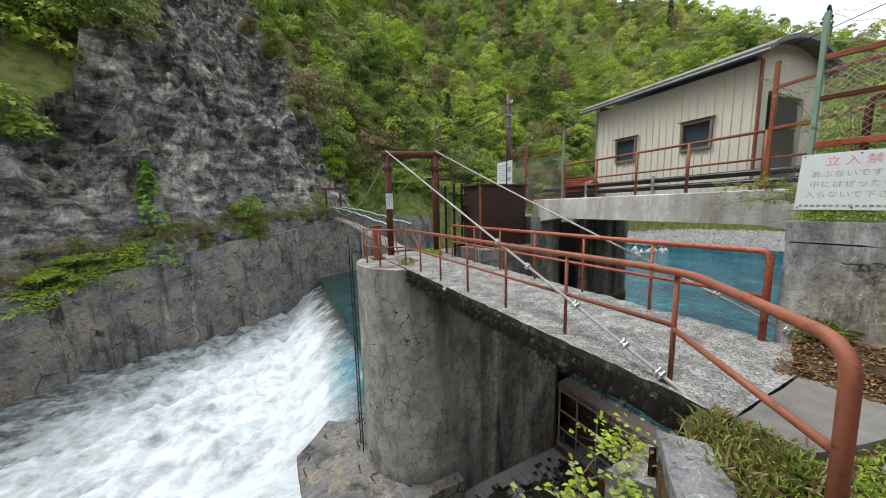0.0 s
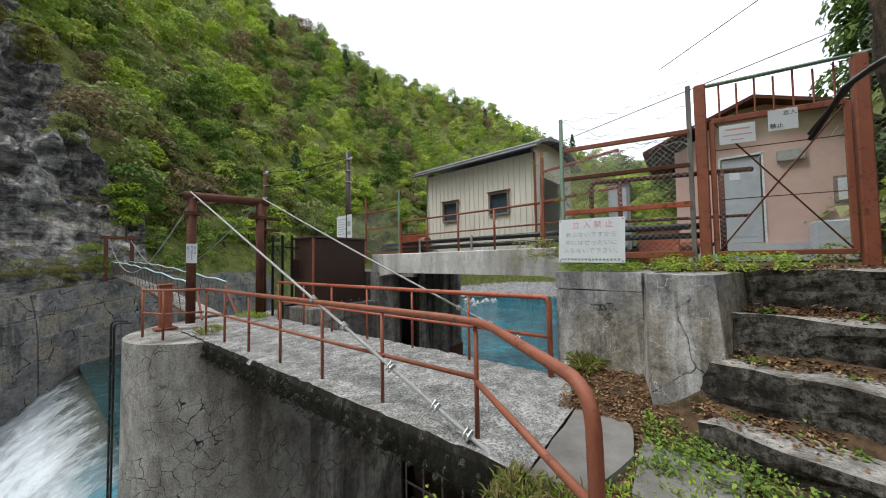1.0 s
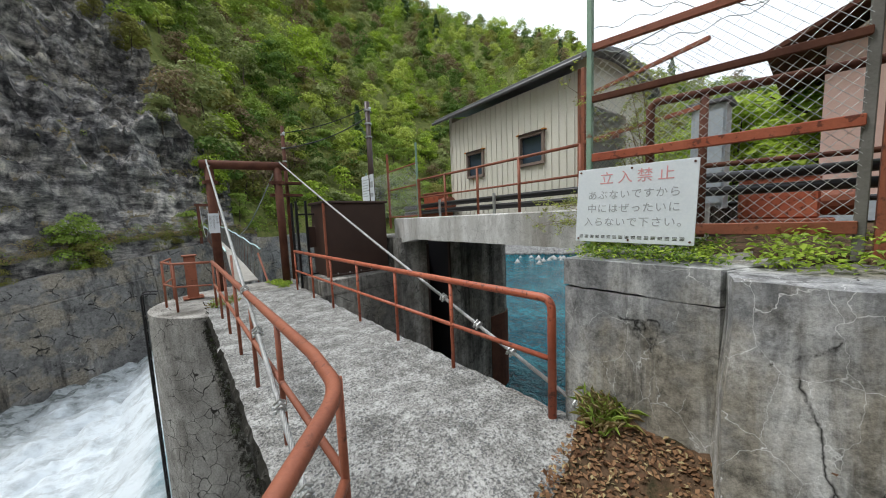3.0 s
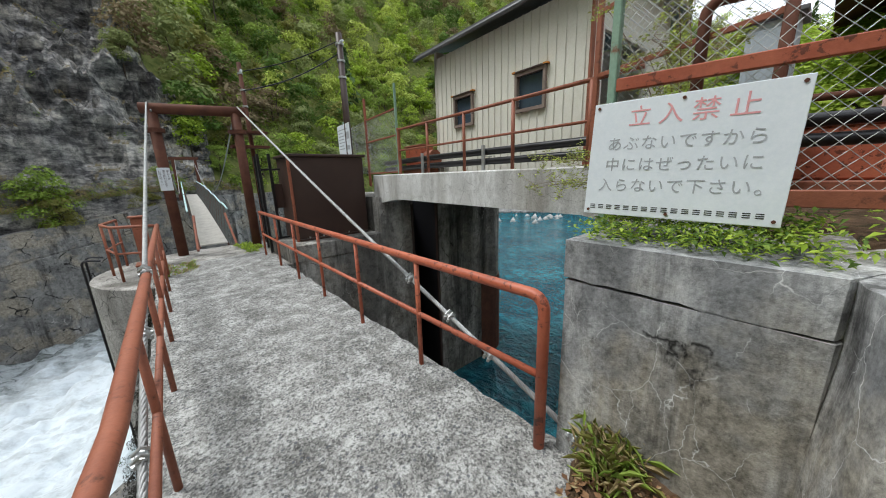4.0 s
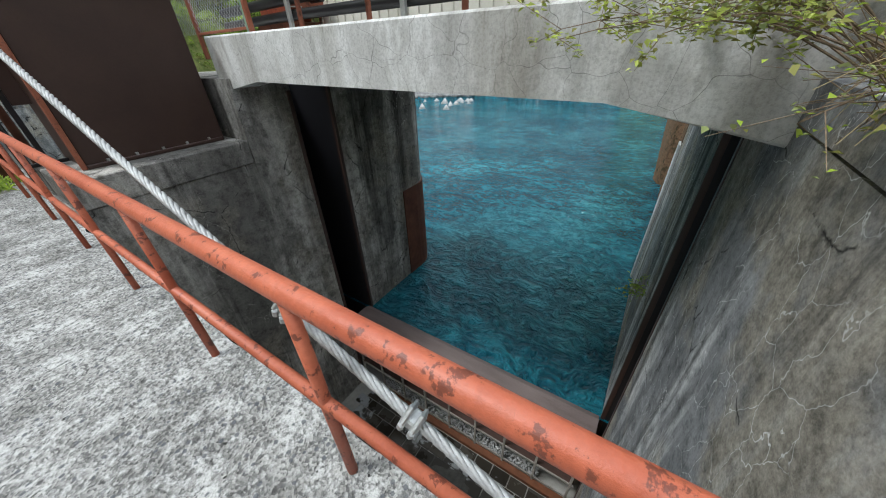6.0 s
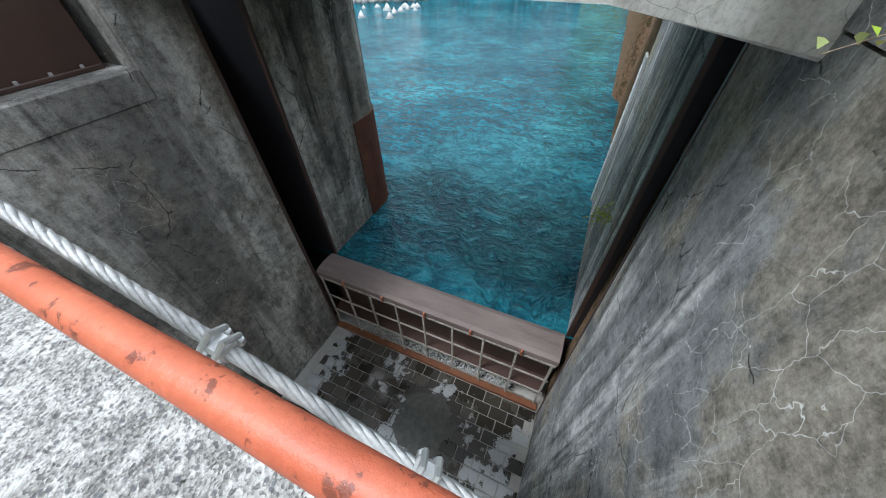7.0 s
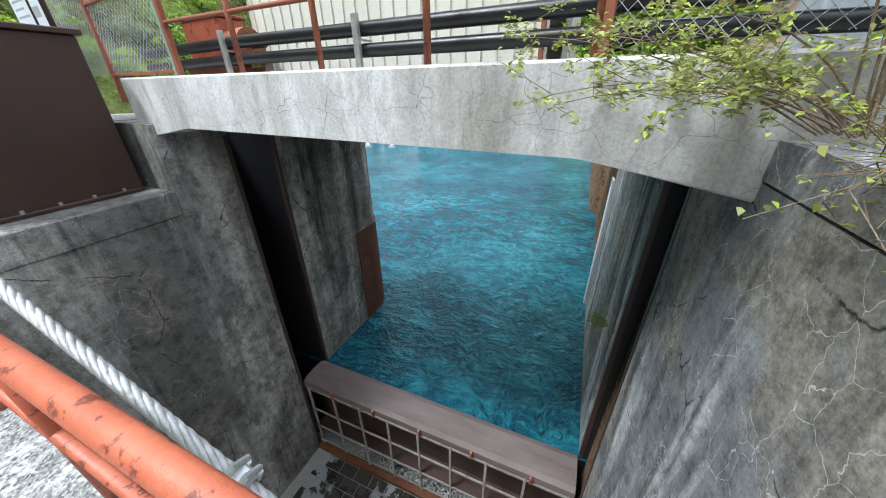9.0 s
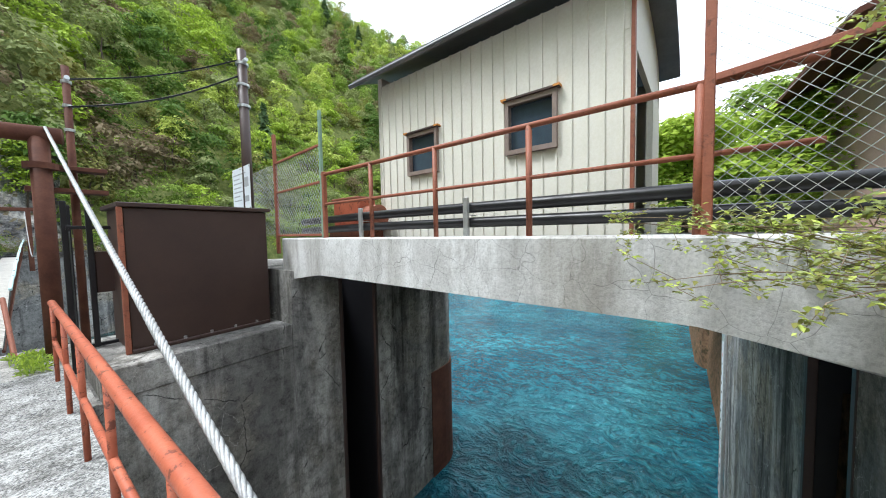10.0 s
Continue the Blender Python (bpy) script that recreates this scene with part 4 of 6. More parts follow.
def bar3(parent, name, p, q, w, h, mat, label=""):
    """A rectangular bar from p to q: w across, h high."""
    p, q = Vector(p), Vector(q)
    d = (q - p)
    bm = box(-w / 2, w / 2, 0, d.length, -h / 2, h / 2, min(w, h) * 0.12)
    y = d.normalized()
    x = y.cross(Vector((0, 0, 1)))
    x = x.normalized() if x.length > 1e-3 else Vector((1, 0, 0))
    z = x.cross(y)
    m = Matrix(((x.x, y.x, z.x, p.x), (x.y, y.y, z.y, p.y), (x.z, y.z, z.z, p.z), (0, 0, 0, 1)))
    bmesh.ops.transform(bm, matrix=m, verts=bm.verts)
    return part(name, local(bm, parent), mat, parent, label)


bar3(fence, "post", (2.05, -0.09, 1.2), (2.05, -0.09, 3.14), 0.04, 0.04, M_green_post, "flaking green-painted post")
for z, mt, hh in ((2.73, M_rust, 0.05), (2.36, M_portal, 0.045), (1.93, M_orange, 0.06), (1.38, M_rust, 0.07)):
    bar3(fence, "rail", (FA.x, FA.y, z), (FB.x, FB.y, z), 0.035, hh, mt)
link(fence, FA, FB, 1.4, 2.72)
GL, GR = (2.35, -1.49), (2.6, -2.66)
gate = thing("gate", "rust-red steel gate with chain-link and crossed braces", "gate", at=(GL[0], GL[1], 1.3))
for x, y in (GL, GR):
    bar3(gate, "gate_post", (x, y, 1.15), (x, y, 3.22), 0.1, 0.1, M_rust)
bar3(gate, "timber_post", (GL[0] - 0.03, GL[1] + 0.1, 1.2), (GL[0] - 0.03, GL[1] + 0.1, 3.24), 0.045, 0.045, M_asph, "grey weathered post beside the gate")
g0, g1 = Vector((GL[0] + 0.01, GL[1] - 0.09, 0)), Vector((GR[0] - 0.01, GR[1] + 0.09, 0))
gz0, gz1 = 1.38, 2.8
for z, hh in ((gz0, 0.05), (gz1, 0.06)):
    bar3(gate, "frame_bar", g0 + Vector((0, 0, z)), g1 + Vector((0, 0, z)), 0.04, hh, M_rust)
for g in (g0, g1):
    bar3(gate, "frame_bar", g + Vector((0, 0, gz0)), g + Vector((0, 0, gz1)), 0.04, 0.045, M_rust)
for za, zb in ((gz0, gz1), (gz1, gz0)):
    put(gate, "brace", tube([g0 + Vector((-0.01, 0, za)), g1 + Vector((-0.01, 0, zb))], 0.008, 6), M_portal)
for z in (1.95, 2.48):
    put(gate, "tie_wire", tube([g0 + Vector((0, 0, z)), g1 + Vector((0, 0, z))], 0.005, 5), M_portal)
link(gate, g0, g1, gz0, gz1, 0.05, 0.0013)
put(gate, "top_bar", tube([(GL[0], GL[1], 3.2), (GR[0] - 0.02, GR[1], 3.22), (GR[0] + 0.2, GR[1] - 0.9, 3.3)], 0.02, 8), M_green_post)
for k in range(7):
    q = g0.lerp(g1, (k + 0.5) / 7)
    put(gate, "spike", tube([q + Vector((0, 0, gz1)), q + Vector((0, 0, 3.2 - 0.03 * (k % 2)))], 0.009, 6), M_rust)
for nm, lab, c, w, h in (("notice_board", "weathered notice with faded lines on the gate", 0.2, 0.29, 0.2), ("notice_board", "white board with black Japanese letters on the gate", 0.55, 0.22, 0.21)):
    q = g0.lerp(g1, c)
    b_ = board(nm, lab, (q.x - 0.05, q.y, 2.62 if w > 0.28 else 2.7), (g1 - g0), (0, 0, 1), w, h, screws=False)
    if w > 0.28:
        bars(b_, [(-0.1, 0.1, 0.05, 0.016), (-0.12, 0.12, -0.01, 0.012), (-0.05, 0.05, -0.06, 0.012)], M_red_ink)
    else:
        lettering("立入", 0.05, M_black_ink, b_, pose(0.05, 0.06, 0.001), 1.1)
        lettering("禁止", 0.05, M_black_ink, b_, pose(-0.05, -0.06, 0.001), 1.1)
# fence going on beyond the gate
f2 = thing("fence", "chain-link fence leading up the bank beside the gate", "fence", at=(GR[0], GR[1], 1.3))
link(f2, (GR[0] + 0.02, GR[1] - 0.06), (GR[0] + 0.2, GR[1] - 0.95), 1.5, 3.6)
bar3(f2, "post", (GR[0] + 0.2, GR[1] - 0.95, 1.2), (GR[0] + 0.2, GR[1] - 0.95, 3.7), 0.05, 0.05, M_green_post)


def wire(name, label, a, b, sag, r, mat):
    a, b = Vector(a), Vector(b)
    w = mesh_ob(name, tube([a.lerp(b, k / 14) - Vector((0, 0, sag * math.sin(math.pi * k / 14))) for k in range(15)], r, 5), mat)
    return tagged(w, label, "wire", group=label)


def barbed(a, b):
    a, b = Vector(a), Vector(b)
    bm = bmesh.new()
    pts = [a.lerp(b, k / 30) + Vector((0, 0, 0.02 * math.sin(k * 1.3) - 0.12 * math.sin(math.pi * k / 30))) for k in range(31)]
    add_tube(bm, pts, 0.0028, 4)
    for q in pts[1:-1:2]:
        add_tube(bm, [q + Vector((0.012, 0.012, 0.018)), q - Vector((0.012, 0.012, 0.018))], 0.0018, 3)
    return tagged(mesh_ob("barbed_wire", bm, M_steel), "thin rusty barbed wire strung between fence posts", "wire", group="barbed wires")


for z0, z1 in ((3.36, 3.62), (3.1, 3.35), (2.95, 3.05), (3.36, 2.85)):
    barbed((2.05, -0.09, z0 - 0.25), (2.35, -1.5, z1 - 0.25))

# pipe frame and control cabinet behind the fence
pf = thing("guard_rail", "rust-brown pipe frame behind the fence", "frame", at=(2.7, -0.5, 1.3))
put(pf, "bar", tube([(2.75, -0.28, 1.28), (2.75, -0.28, 2.3)] + bend((2.75, -0.28, 2.3), (2.75, -0.28, 2.42), (2.95, -0.9, 2.42), 0.08) + [(3.3, -2.0, 2.42)], 0.032, 10), M_portal, smooth=True)
for x, y in ((2.86, -0.62), (3.2, -1.7)):
    put(pf, "leg", tube([(x, y, 1.28), (x, y, 2.42)], 0.03, 10), M_portal, smooth=True)
put(pf, "bar", tube([(2.78, -0.4, 1.85), (3.28, -1.95, 1.85)], 0.02, 8), M_portal, smooth=True)
M_cab = flat("pale_grey_enamel", (0.42, 0.47, 0.52), 0.4)
cc = thing("control_cabinet", "pale grey steel control cabinet on a post", "cabinet", at=(3.5, -0.75, 1.28))
part("body", local(box(3.45, 3.75, -1.02, -0.72, 1.5, 2.62, 0.01), cc), M_cab, cc)
part("door", local(box(3.432, 3.448, -1.0, -0.76, 1.56, 2.56, 0.004), cc), M_cab, cc)
part("hood", local(box(3.4, 3.8, -1.06, -0.68, 2.622, 2.66, 0.006), cc), M_roof, cc)
part("handle", local(box(3.415, 3.431, -0.8, -0.785, 1.98, 2.1, 0.003), cc), M_steel, cc)
part("stand", local(box(3.5, 3.7, -0.97, -0.77, 1.26, 1.498, 0.005), cc), M_step, cc)


def winch(at, label):
    w = thing("gate_winch", label, "machine", at=at)
    x, y, z = at
    part("housing", local(box(x, x + 0.3, y - 0.3, y + 0.3, z + 0.12, z + 0.55, 0.02), w), M_orange, w)
    part("base", local(box(x - 0.04, x + 0.34, y - 0.4, y + 0.36, z, z + 0.118, 0.01), w), M_rust, w)
    drum = part("drum", local(tube([(x + 0.15, y - 0.55, z + 0.3), (x + 0.15, y - 0.3, z + 0.3)], 0.16, 18), w), M_rust, w)
    part("shaft", local(tube([(x + 0.15, y - 0.75, z + 0.3), (x + 0.15, y + 0.45, z + 0.3)], 0.03, 10), w), M_black, w)
    part("lid", local(box(x - 0.02, x + 0.32, y - 0.32, y + 0.32, z + 0.552, z + 0.58, 0.006), w), M_rust, w)
    return w


winch_far = winch((4.0, 4.62, 1.53), "orange-painted gate winch beside the gate house")
winch((4.4, -0.95, 1.25), "rusty orange gate winch behind the fence")

cc.location += Vector((0.65, 0.45, 0))
# ---- pink gatekeeper's building ----
pk = thing("small_building", "pink rendered hut with a low gable roof and grey door", "building", at=(6.9, -2.4, 1.3))
PX = 6.9
part("wall", local(wall_with_holes(PX, -3.7, -1.2, 1.3, 3.75, [(-2.5, -1.92, 1.62, 3.42)], 0.12), pk), M_pink, pk)
part("wall", local(box(PX + 0.12, PX + 3, -1.42, -1.3, 1.3, 3.75), pk), M_pink, pk)
part("plinth", local(box(PX - 0.05, PX - 0.003, -4.0, -1.2, 1.25, 1.6), pk), M_cab, pk)
dr = part("door", local(box(PX + 0.02, PX + 0.06, -2.48, -1.94, 1.63, 3.4, 0.005), pk), M_cab, pk)
part("door_frame", local(add_box(add_box(box(PX - 0.02, PX + 0.05, -2.53, -2.5, 1.62, 3.45), PX - 0.02, PX + 0.05, -1.92, -1.89, 1.62, 3.45), PX - 0.02, PX + 0.05, -2.53, -1.89, 3.42, 3.46), pk), M_white, pk)
part("door_panel", local(box(PX + 0.012, PX + 0.019, -2.4, -2.02, 1.75, 2.5, 0.003), pk), M_cab, dr)
part("notice", local(box(PX + 0.012, PX + 0.018, -2.2, -2.05, 2.95, 3.15), pk), M_white, dr)
part("wall_box", local(box(PX - 0.08, PX - 0.002, -3.05, -2.7, 3.2, 3.42, 0.008), pk), M_steel, pk)
part("window", local(box(PX - 0.03, PX - 0.002, -3.75, -3.35, 2.3, 2.8, 0.006), pk), M_frame, pk)
part("window_pane", local(box(PX - 0.04, PX - 0.031, -3.7, -3.4, 2.35, 2.75), pk), M_white, pk)
part("tank", local(box(PX - 0.6, PX - 0.2, -3.45, -3.0, 1.25, 1.95, 0.02), pk), M_cab, pk)
bm = bmesh.new()
for dy, nm in ((1, 0), (-1, 1)):
    ys = (-2.4, -2.4 + dy * 1.75)
    zs = (4.5, 3.75)
    q = [bm.verts.new((x, y, z + h)) for x in (PX - 0.3, PX + 3.2) for y, z in zip(ys, zs) for h in (0, 0.07)]
    for a in ((0, 1, 3, 2), (4, 6, 7, 5), (1, 5, 7, 3), (0, 2, 6, 4), (2, 3, 7, 6), (0, 4, 5, 1)):
        bm.faces.new([q[i] for i in a])
part("roof", local(bm, pk), M_portal, pk)
bm = bmesh.new()
tri0 = [bm.verts.new((PX + 0.0, y, z)) for y, z in ((-1.3, 3.752), (-4.0, 3.752), (-2.65, 4.42), (-2.15, 4.42))]
tri1 = [bm.verts.new((PX + 0.1, y, z)) for y, z in ((-1.3, 3.752), (-4.0, 3.752), (-2.65, 4.42), (-2.15, 4.42))]
bm.faces.new(tri0), bm.faces.new(tri1[::-1])
part("gable", local(bm, pk), plain("tan_gable_board", (0.45, 0.34, 0.25), (0.55, 0.42, 0.32), 3, 0.7), pk)

pk.location.y, pk.scale.y = -2.5, 1.08
# ---- old terrace steps and buttress ----
dirv, perp = Vector((-0.36, -0.93, 0)), Vector((0.93, -0.36, 0))
p1_ = Vector((0.92, -1.32, 0))
for k, (s, z, ln) in enumerate(((0, 0.14, 1.5), (0.42, 0.49, 1.55), (0.82, 0.85, 1.5), (1.22, 1.22, 1.6))):
    a = p1_ + perp * s - dirv * (0.0 if k == 0 else 0.1)
    b = a + dirv * ln
    c, d = b + perp * (0.45 if k < 3 else 1.5), a + perp * (0.45 if k < 3 else 1.5)
    bm = prism([(v.x, v.y) for v in (a, b, c, d)], z - 0.62, z)
    bmesh.ops.subdivide_edges(bm, edges=bm.edges, cuts=9, use_grid_fill=True)
    for v in bm.verts:
        nn = noise.noise_vector(v.co * 3.2 + Vector((k * 7, 0, 0)))
        n2 = noise.noise_vector(v.co * 11)
        v.co += Vector((nn.x * 0.07 + n2.x * 0.035, nn.y * 0.07 + n2.y * 0.035, nn.z * 0.03 + n2.z * 0.016))
    bm.normal_update()
    # Faces that point up take the pale tread, all others the dark body.
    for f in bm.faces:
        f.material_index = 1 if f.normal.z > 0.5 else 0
    st = thing("step", "broken mossy concrete terrace step", "step", group="terrace steps")
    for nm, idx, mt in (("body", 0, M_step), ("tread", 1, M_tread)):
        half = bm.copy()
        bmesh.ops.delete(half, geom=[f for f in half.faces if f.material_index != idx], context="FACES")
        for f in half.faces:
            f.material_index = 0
        part(nm, half, mt, st, "pale tread" if idx else "")
    bm.free()
bm = bmesh.new()
lo = [bm.verts.new((x, y, -0.3)) for x, y in ((1.14, -1.04), (1.7, -0.9), (2.5, -1.5), (2.5, -1.98), (1.42, -1.58))]
hi = [bm.verts.new((x, y, 1.19)) for x, y in ((1.4, -1.02), (1.7, -0.96), (2.5, -1.5), (2.5, -1.92), (1.5, -1.5))]
bm.faces.new(lo[::-1]), bm.faces.new(hi)
for i in range(5):
    bm.faces.new((lo[i], lo[(i + 1) % 5], hi[(i + 1) % 5], hi[i]))
bmesh.ops.subdivide_edges(bm, edges=bm.edges, cuts=7, use_grid_fill=True)
roughen(bm, 0.02, 5.0)
bt = mesh_ob("buttress", bm, M_rwall)
tagged(bt, "streaked concrete buttress at the wall end", "buttress", kind="structure")
# broken path slabs
for pts, z in (([(-0.15, -0.47), (1.32, -0.47), (1.2, -0.72), (0.85, -0.92), (0.45, -0.98), (-0.1, -0.8)], 0.0), ([(0.1, -1.0), (0.78, -1.0), (0.66, -1.55), (0.0, -1.5)], -0.02), ([(-0.9, -1.3), (0.0, -1.35), (-0.1, -2.1), (-1.0, -2.1)], -0.04)):
    bm = prism(pts, z - 0.14, z)
    bmesh.ops.subdivide_edges(bm, edges=bm.edges, cuts=5, use_grid_fill=True)
    roughen(bm, 0.02, 6.0, flat_axis=2)
    sl = mesh_ob("path_slab", bm, M_asph)
    tagged(sl, "cracked grey concrete path slab", "slab", group="path slabs")
# wing curb along the bank with grass
bm = prism([(-0.66, -0.28), (-0.5, -0.5), (-1.3, -1.15), (-1.5, -0.95)], -1.6, -0.02)
bmesh.ops.subdivide_edges(bm, edges=bm.edges, cuts=6, use_grid_fill=True)
roughen(bm, 0.03, 5.0)
tagged(mesh_ob("wall_curb", bm, M_rwall), "low broken concrete kerb at the bank edge", "wall", kind="structure")


# ---- sluice gate in the grooves ----
sl = thing("sluice_gate", "rusty steel sluice gate with a rounded top and open ribs", "gate", at=(4.9, 2.6, -6.3))
M_gatetop = plain("weathered_gate_steel", (0.075, 0.055, 0.05), (0.14, 0.108, 0.1), 2.2, 0.6, 0.1, 0.3, 40, stretch=(1, 0.3, 1), stain=(0.055, 0.035, 0.03), stain_scale=1.5)
M_rib = plain("pale_corroded_rib", (0.2, 0.185, 0.165), (0.34, 0.31, 0.28), 9, 0.8, 0, 0.4, 60, stain=(0.13, 0.05, 0.025), stain_scale=7)
Y0, Y1 = -0.06, 5.36
bm = bmesh.new()
prof3 = [(4.62, -4.22), (4.64, -4.12), (4.72, -4.07), (4.95, -4.05), (5.15, -4.06), (5.26, -4.12), (5.28, -4.22)]
ra = [bm.verts.new((x, Y0, z)) for x, z in prof3]
rb_ = [bm.verts.new((x, Y1, z)) for x, z in prof3]
for i in range(6):
    bm.faces.new((ra[i], ra[i + 1], rb_[i + 1], rb_[i]))
bm.faces.new(ra), bm.faces.new(rb_[::-1]), bm.faces.new((ra[0], rb_[0], rb_[6], ra[6]))
part("top_cover", local(bm, sl), M_gatetop, sl, "rounded brown steel top cover")
part("skin_plate", local(box(5.02, 5.06, Y0, Y1, -6.3, -4.225), sl), M_brown, sl)
for z in (-4.3, -4.95, -5.55, -6.08):
    part("rib", local(box(4.63, 4.65, Y0 + 0.02, Y1 - 0.02, z - 0.03, z + 0.03, 0.004), sl), M_rib, sl)
for k in range(9):
    y = Y0 + 0.08 + k * (Y1 - Y0 - 0.16) / 8
    part("stiffener", local(box(4.622, 4.66, y - 0.022, y + 0.022, -6.2, -4.24, 0.004), sl), M_rib, sl)
part("sill", local(box(4.52, 4.66, Y0, Y1, -6.305, -6.19, 0.006), sl), plain("wet_rust", (0.10, 0.035, 0.014), (0.17, 0.06, 0.025), 6, 0.5), sl)
for k in range(5):
    y = 0.6 + k * 1.0
    part("lug", local(box(4.58, 4.63, y - 0.02, y + 0.02, -4.26, -4.1, 0.004), sl), M_rust, sl)
# gravel caught behind the ribs
rng = np.random.default_rng(5)
part("shelf", local(box(4.665, 5.018, Y0 + 0.03, Y1 - 0.03, -5.58, -5.55), sl), M_brown, sl)
n = 2600
gx0 = rng.uniform(4.68, 5.0, n)
cen = np.stack([gx0, rng.uniform(0.6, 4.7, n), -6.25 + (gx0 - 4.6) * 1.3 * rng.random(n) ** 0.5], 1)
octv = np.array([(1, 0, 0), (-1, 0, 0), (0, 1, 0), (0, -1, 0), (0, 0, 1), (0, 0, -1.0)])
octf = np.array([(0, 2, 4), (2, 1, 4), (1, 3, 4), (3, 0, 4), (2, 0, 5), (1, 2, 5), (3, 1, 5), (0, 3, 5)])
def pebbles(name, label, cen, size, mat):
    r = size * (0.6 + 0.8 * rng.random((len(cen), 1, 1)))
    v = cen[:, None] + octv[None] * r * (0.7 + 0.6 * rng.random((len(cen), 6, 1)))
    f = (octf[None] + 6 * np.arange(len(cen))[:, None, None]).reshape(-1, 3)
    return tagged(raw_mesh(name, v.reshape(-1, 3), f, [mat]), label, "gravel", kind="stuff")
M_stone = plain("grey_river_stone", (0.22, 0.22, 0.215), (0.42, 0.42, 0.41), 3, 0.8, 0, 0.4, 30)
pebbles("gravel", "grey river gravel caught in the sluice gate", cen, 0.028, M_stone)
# gravel bar and pale boulders upstream
n = 7000
a = rng.uniform(50, 84, n)
r = rng.uniform(46, 66, n)
cen = np.stack([np.sin(np.radians(a)) * r, np.cos(np.radians(a)) * r, POOL + 0.02 + 0.03 * (r - 46) + 0.15 * rng.random(n)], 1)
pebbles("gravel_bar", "grey boulders and gravel along the upstream bank", cen, 0.3, plain("far_river_stone", (0.10, 0.10, 0.10), (0.3, 0.3, 0.295), 1.3, 0.85, 0, 0.4, 9))
cen = np.stack([rng.uniform(30, 38, 14), rng.uniform(19, 25, 14), POOL - 0.1 + 0.1 * rng.random(14)], 1)
pebbles("gravel_bar", "pale boulders standing in the upstream water", cen, 0.45, M_stone)

# gate guides in the grooves, water gauge, hand grip
for y in (YW - 0.02, -0.13):
    gd = thing("gate_guide", "dark steel guide rails in the wall groove", "guide", group="gate guides", at=(5.0, y, -2))
    for x in (4.58, 5.34) if y > 0 else (4.47, 5.33):
        part("rail", local(box(x - 0.03, x + 0.03, y - 0.025, y + 0.04, -6.28, 0.86, 0.004), gd), M_brown, gd)
    # Added black sheets on side and back stand in for the groove's shade.
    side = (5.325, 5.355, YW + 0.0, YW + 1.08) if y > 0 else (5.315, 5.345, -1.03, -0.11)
    part("shade_sheet", local(box(*side, -6.28, 0.86, 0.004), gd), M_black, gd, "black sheet standing in for the deep shade of the groove")
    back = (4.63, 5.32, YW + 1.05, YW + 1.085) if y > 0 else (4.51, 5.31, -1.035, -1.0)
    part("shade_sheet", local(box(*back, -6.28, 0.86, 0.004), gd), M_black, gd)
gg = thing("water_gauge", "white water level gauge staff on a steel backing", "gauge", at=(10.05, -0.02, -3.0))
part("backing", local(box(9.9, 10.3, -0.095, -0.05, -4.4, -0.6, 0.004), gg), M_steel, gg)
part("staff", local(box(9.96, 10.06, -0.049, -0.035, -4.3, -0.8), gg), M_white, gg)
for k in range(16):
    part("mark", local(box(9.965, 10.03, -0.034, -0.031, -4.1 + 0.2 * k, -4.05 + 0.2 * k), gg), M_red_ink if k % 5 == 0 else M_black_ink, gg)

# ladder down the pier, anchor block on the pier head
ld = thing("ladder", "black steel ladder fixed to the pier nose", "ladder", at=(-1.05, 7.2, 0))
for y in (7.15, 7.5):
    part("stile", local(tube([(-0.85, y, 0.25)] + bend((-0.85, y, 0.25), (-1.08, y, 0.3), (-1.08, y, -1), 0.1) + [(-1.08, y, -5.5)], 0.018, 6), ld), M_black, ld)
for k in range(17):
    part("rung", local(tube([(-1.08, 7.15, -0.2 - 0.3 * k), (-1.08, 7.5, -0.2 - 0.3 * k)], 0.011, 6), ld), M_black, ld)
an = thing("anchor_post", "stubby rust-red steel post on the pier head", "post", at=(-0.3, 7.55, 0))
part("column", local(box(-0.38, -0.18, 7.45, 7.65, 0, 0.92, 0.01), an), M_rust, an)
part("cap", local(box(-0.41, -0.15, 7.42, 7.68, 0.922, 0.95, 0.005), an), M_rust, an)
part("base", local(box(-0.46, -0.1, 7.37, 7.73, 0.001, 0.03, 0.004), an), M_rust, an)

# ---- suspension footbridge ----
fb = thing("footbridge", "narrow suspension footbridge with a plank deck and net sides", "bridge", at=(0.95, 9.2, 0))
FA_, FB_ = Vector((0.93, 9.0, -0.02)), Vector((1.5, 27.6, 0.75))
M_plank = plain("bleached_plank", (0.36, 0.34, 0.31), (0.5, 0.48, 0.44), 5, 0.85, 0, 0.3, 60)
M_net = flat("pale_blue_cord", (0.42, 0.6, 0.6), 0.7)
def fbp(t):
    p = FA_.lerp(FB_, t)
    return p + Vector((0, 0, 0.12 * math.sin(math.pi * t)))
plank = bpy.data.meshes.new("plank")
bmp = box(-0.29, 0.29, -0.05, 0.05, -0.02, 0.02, 0.004)
bmp.to_mesh(plank)
bmp.free()
plank.materials.append(M_plank)
NP = 160
for k in range(NP):
    o = new("plank", plank)
    o.parent = fb
    o.matrix_local = Matrix.Translation(fbp((k + 0.5) / NP) - fb.location) @ pose(0, 0, 0, 0, 0, -1.7 + 1.2 * math.sin(k * 3.7))
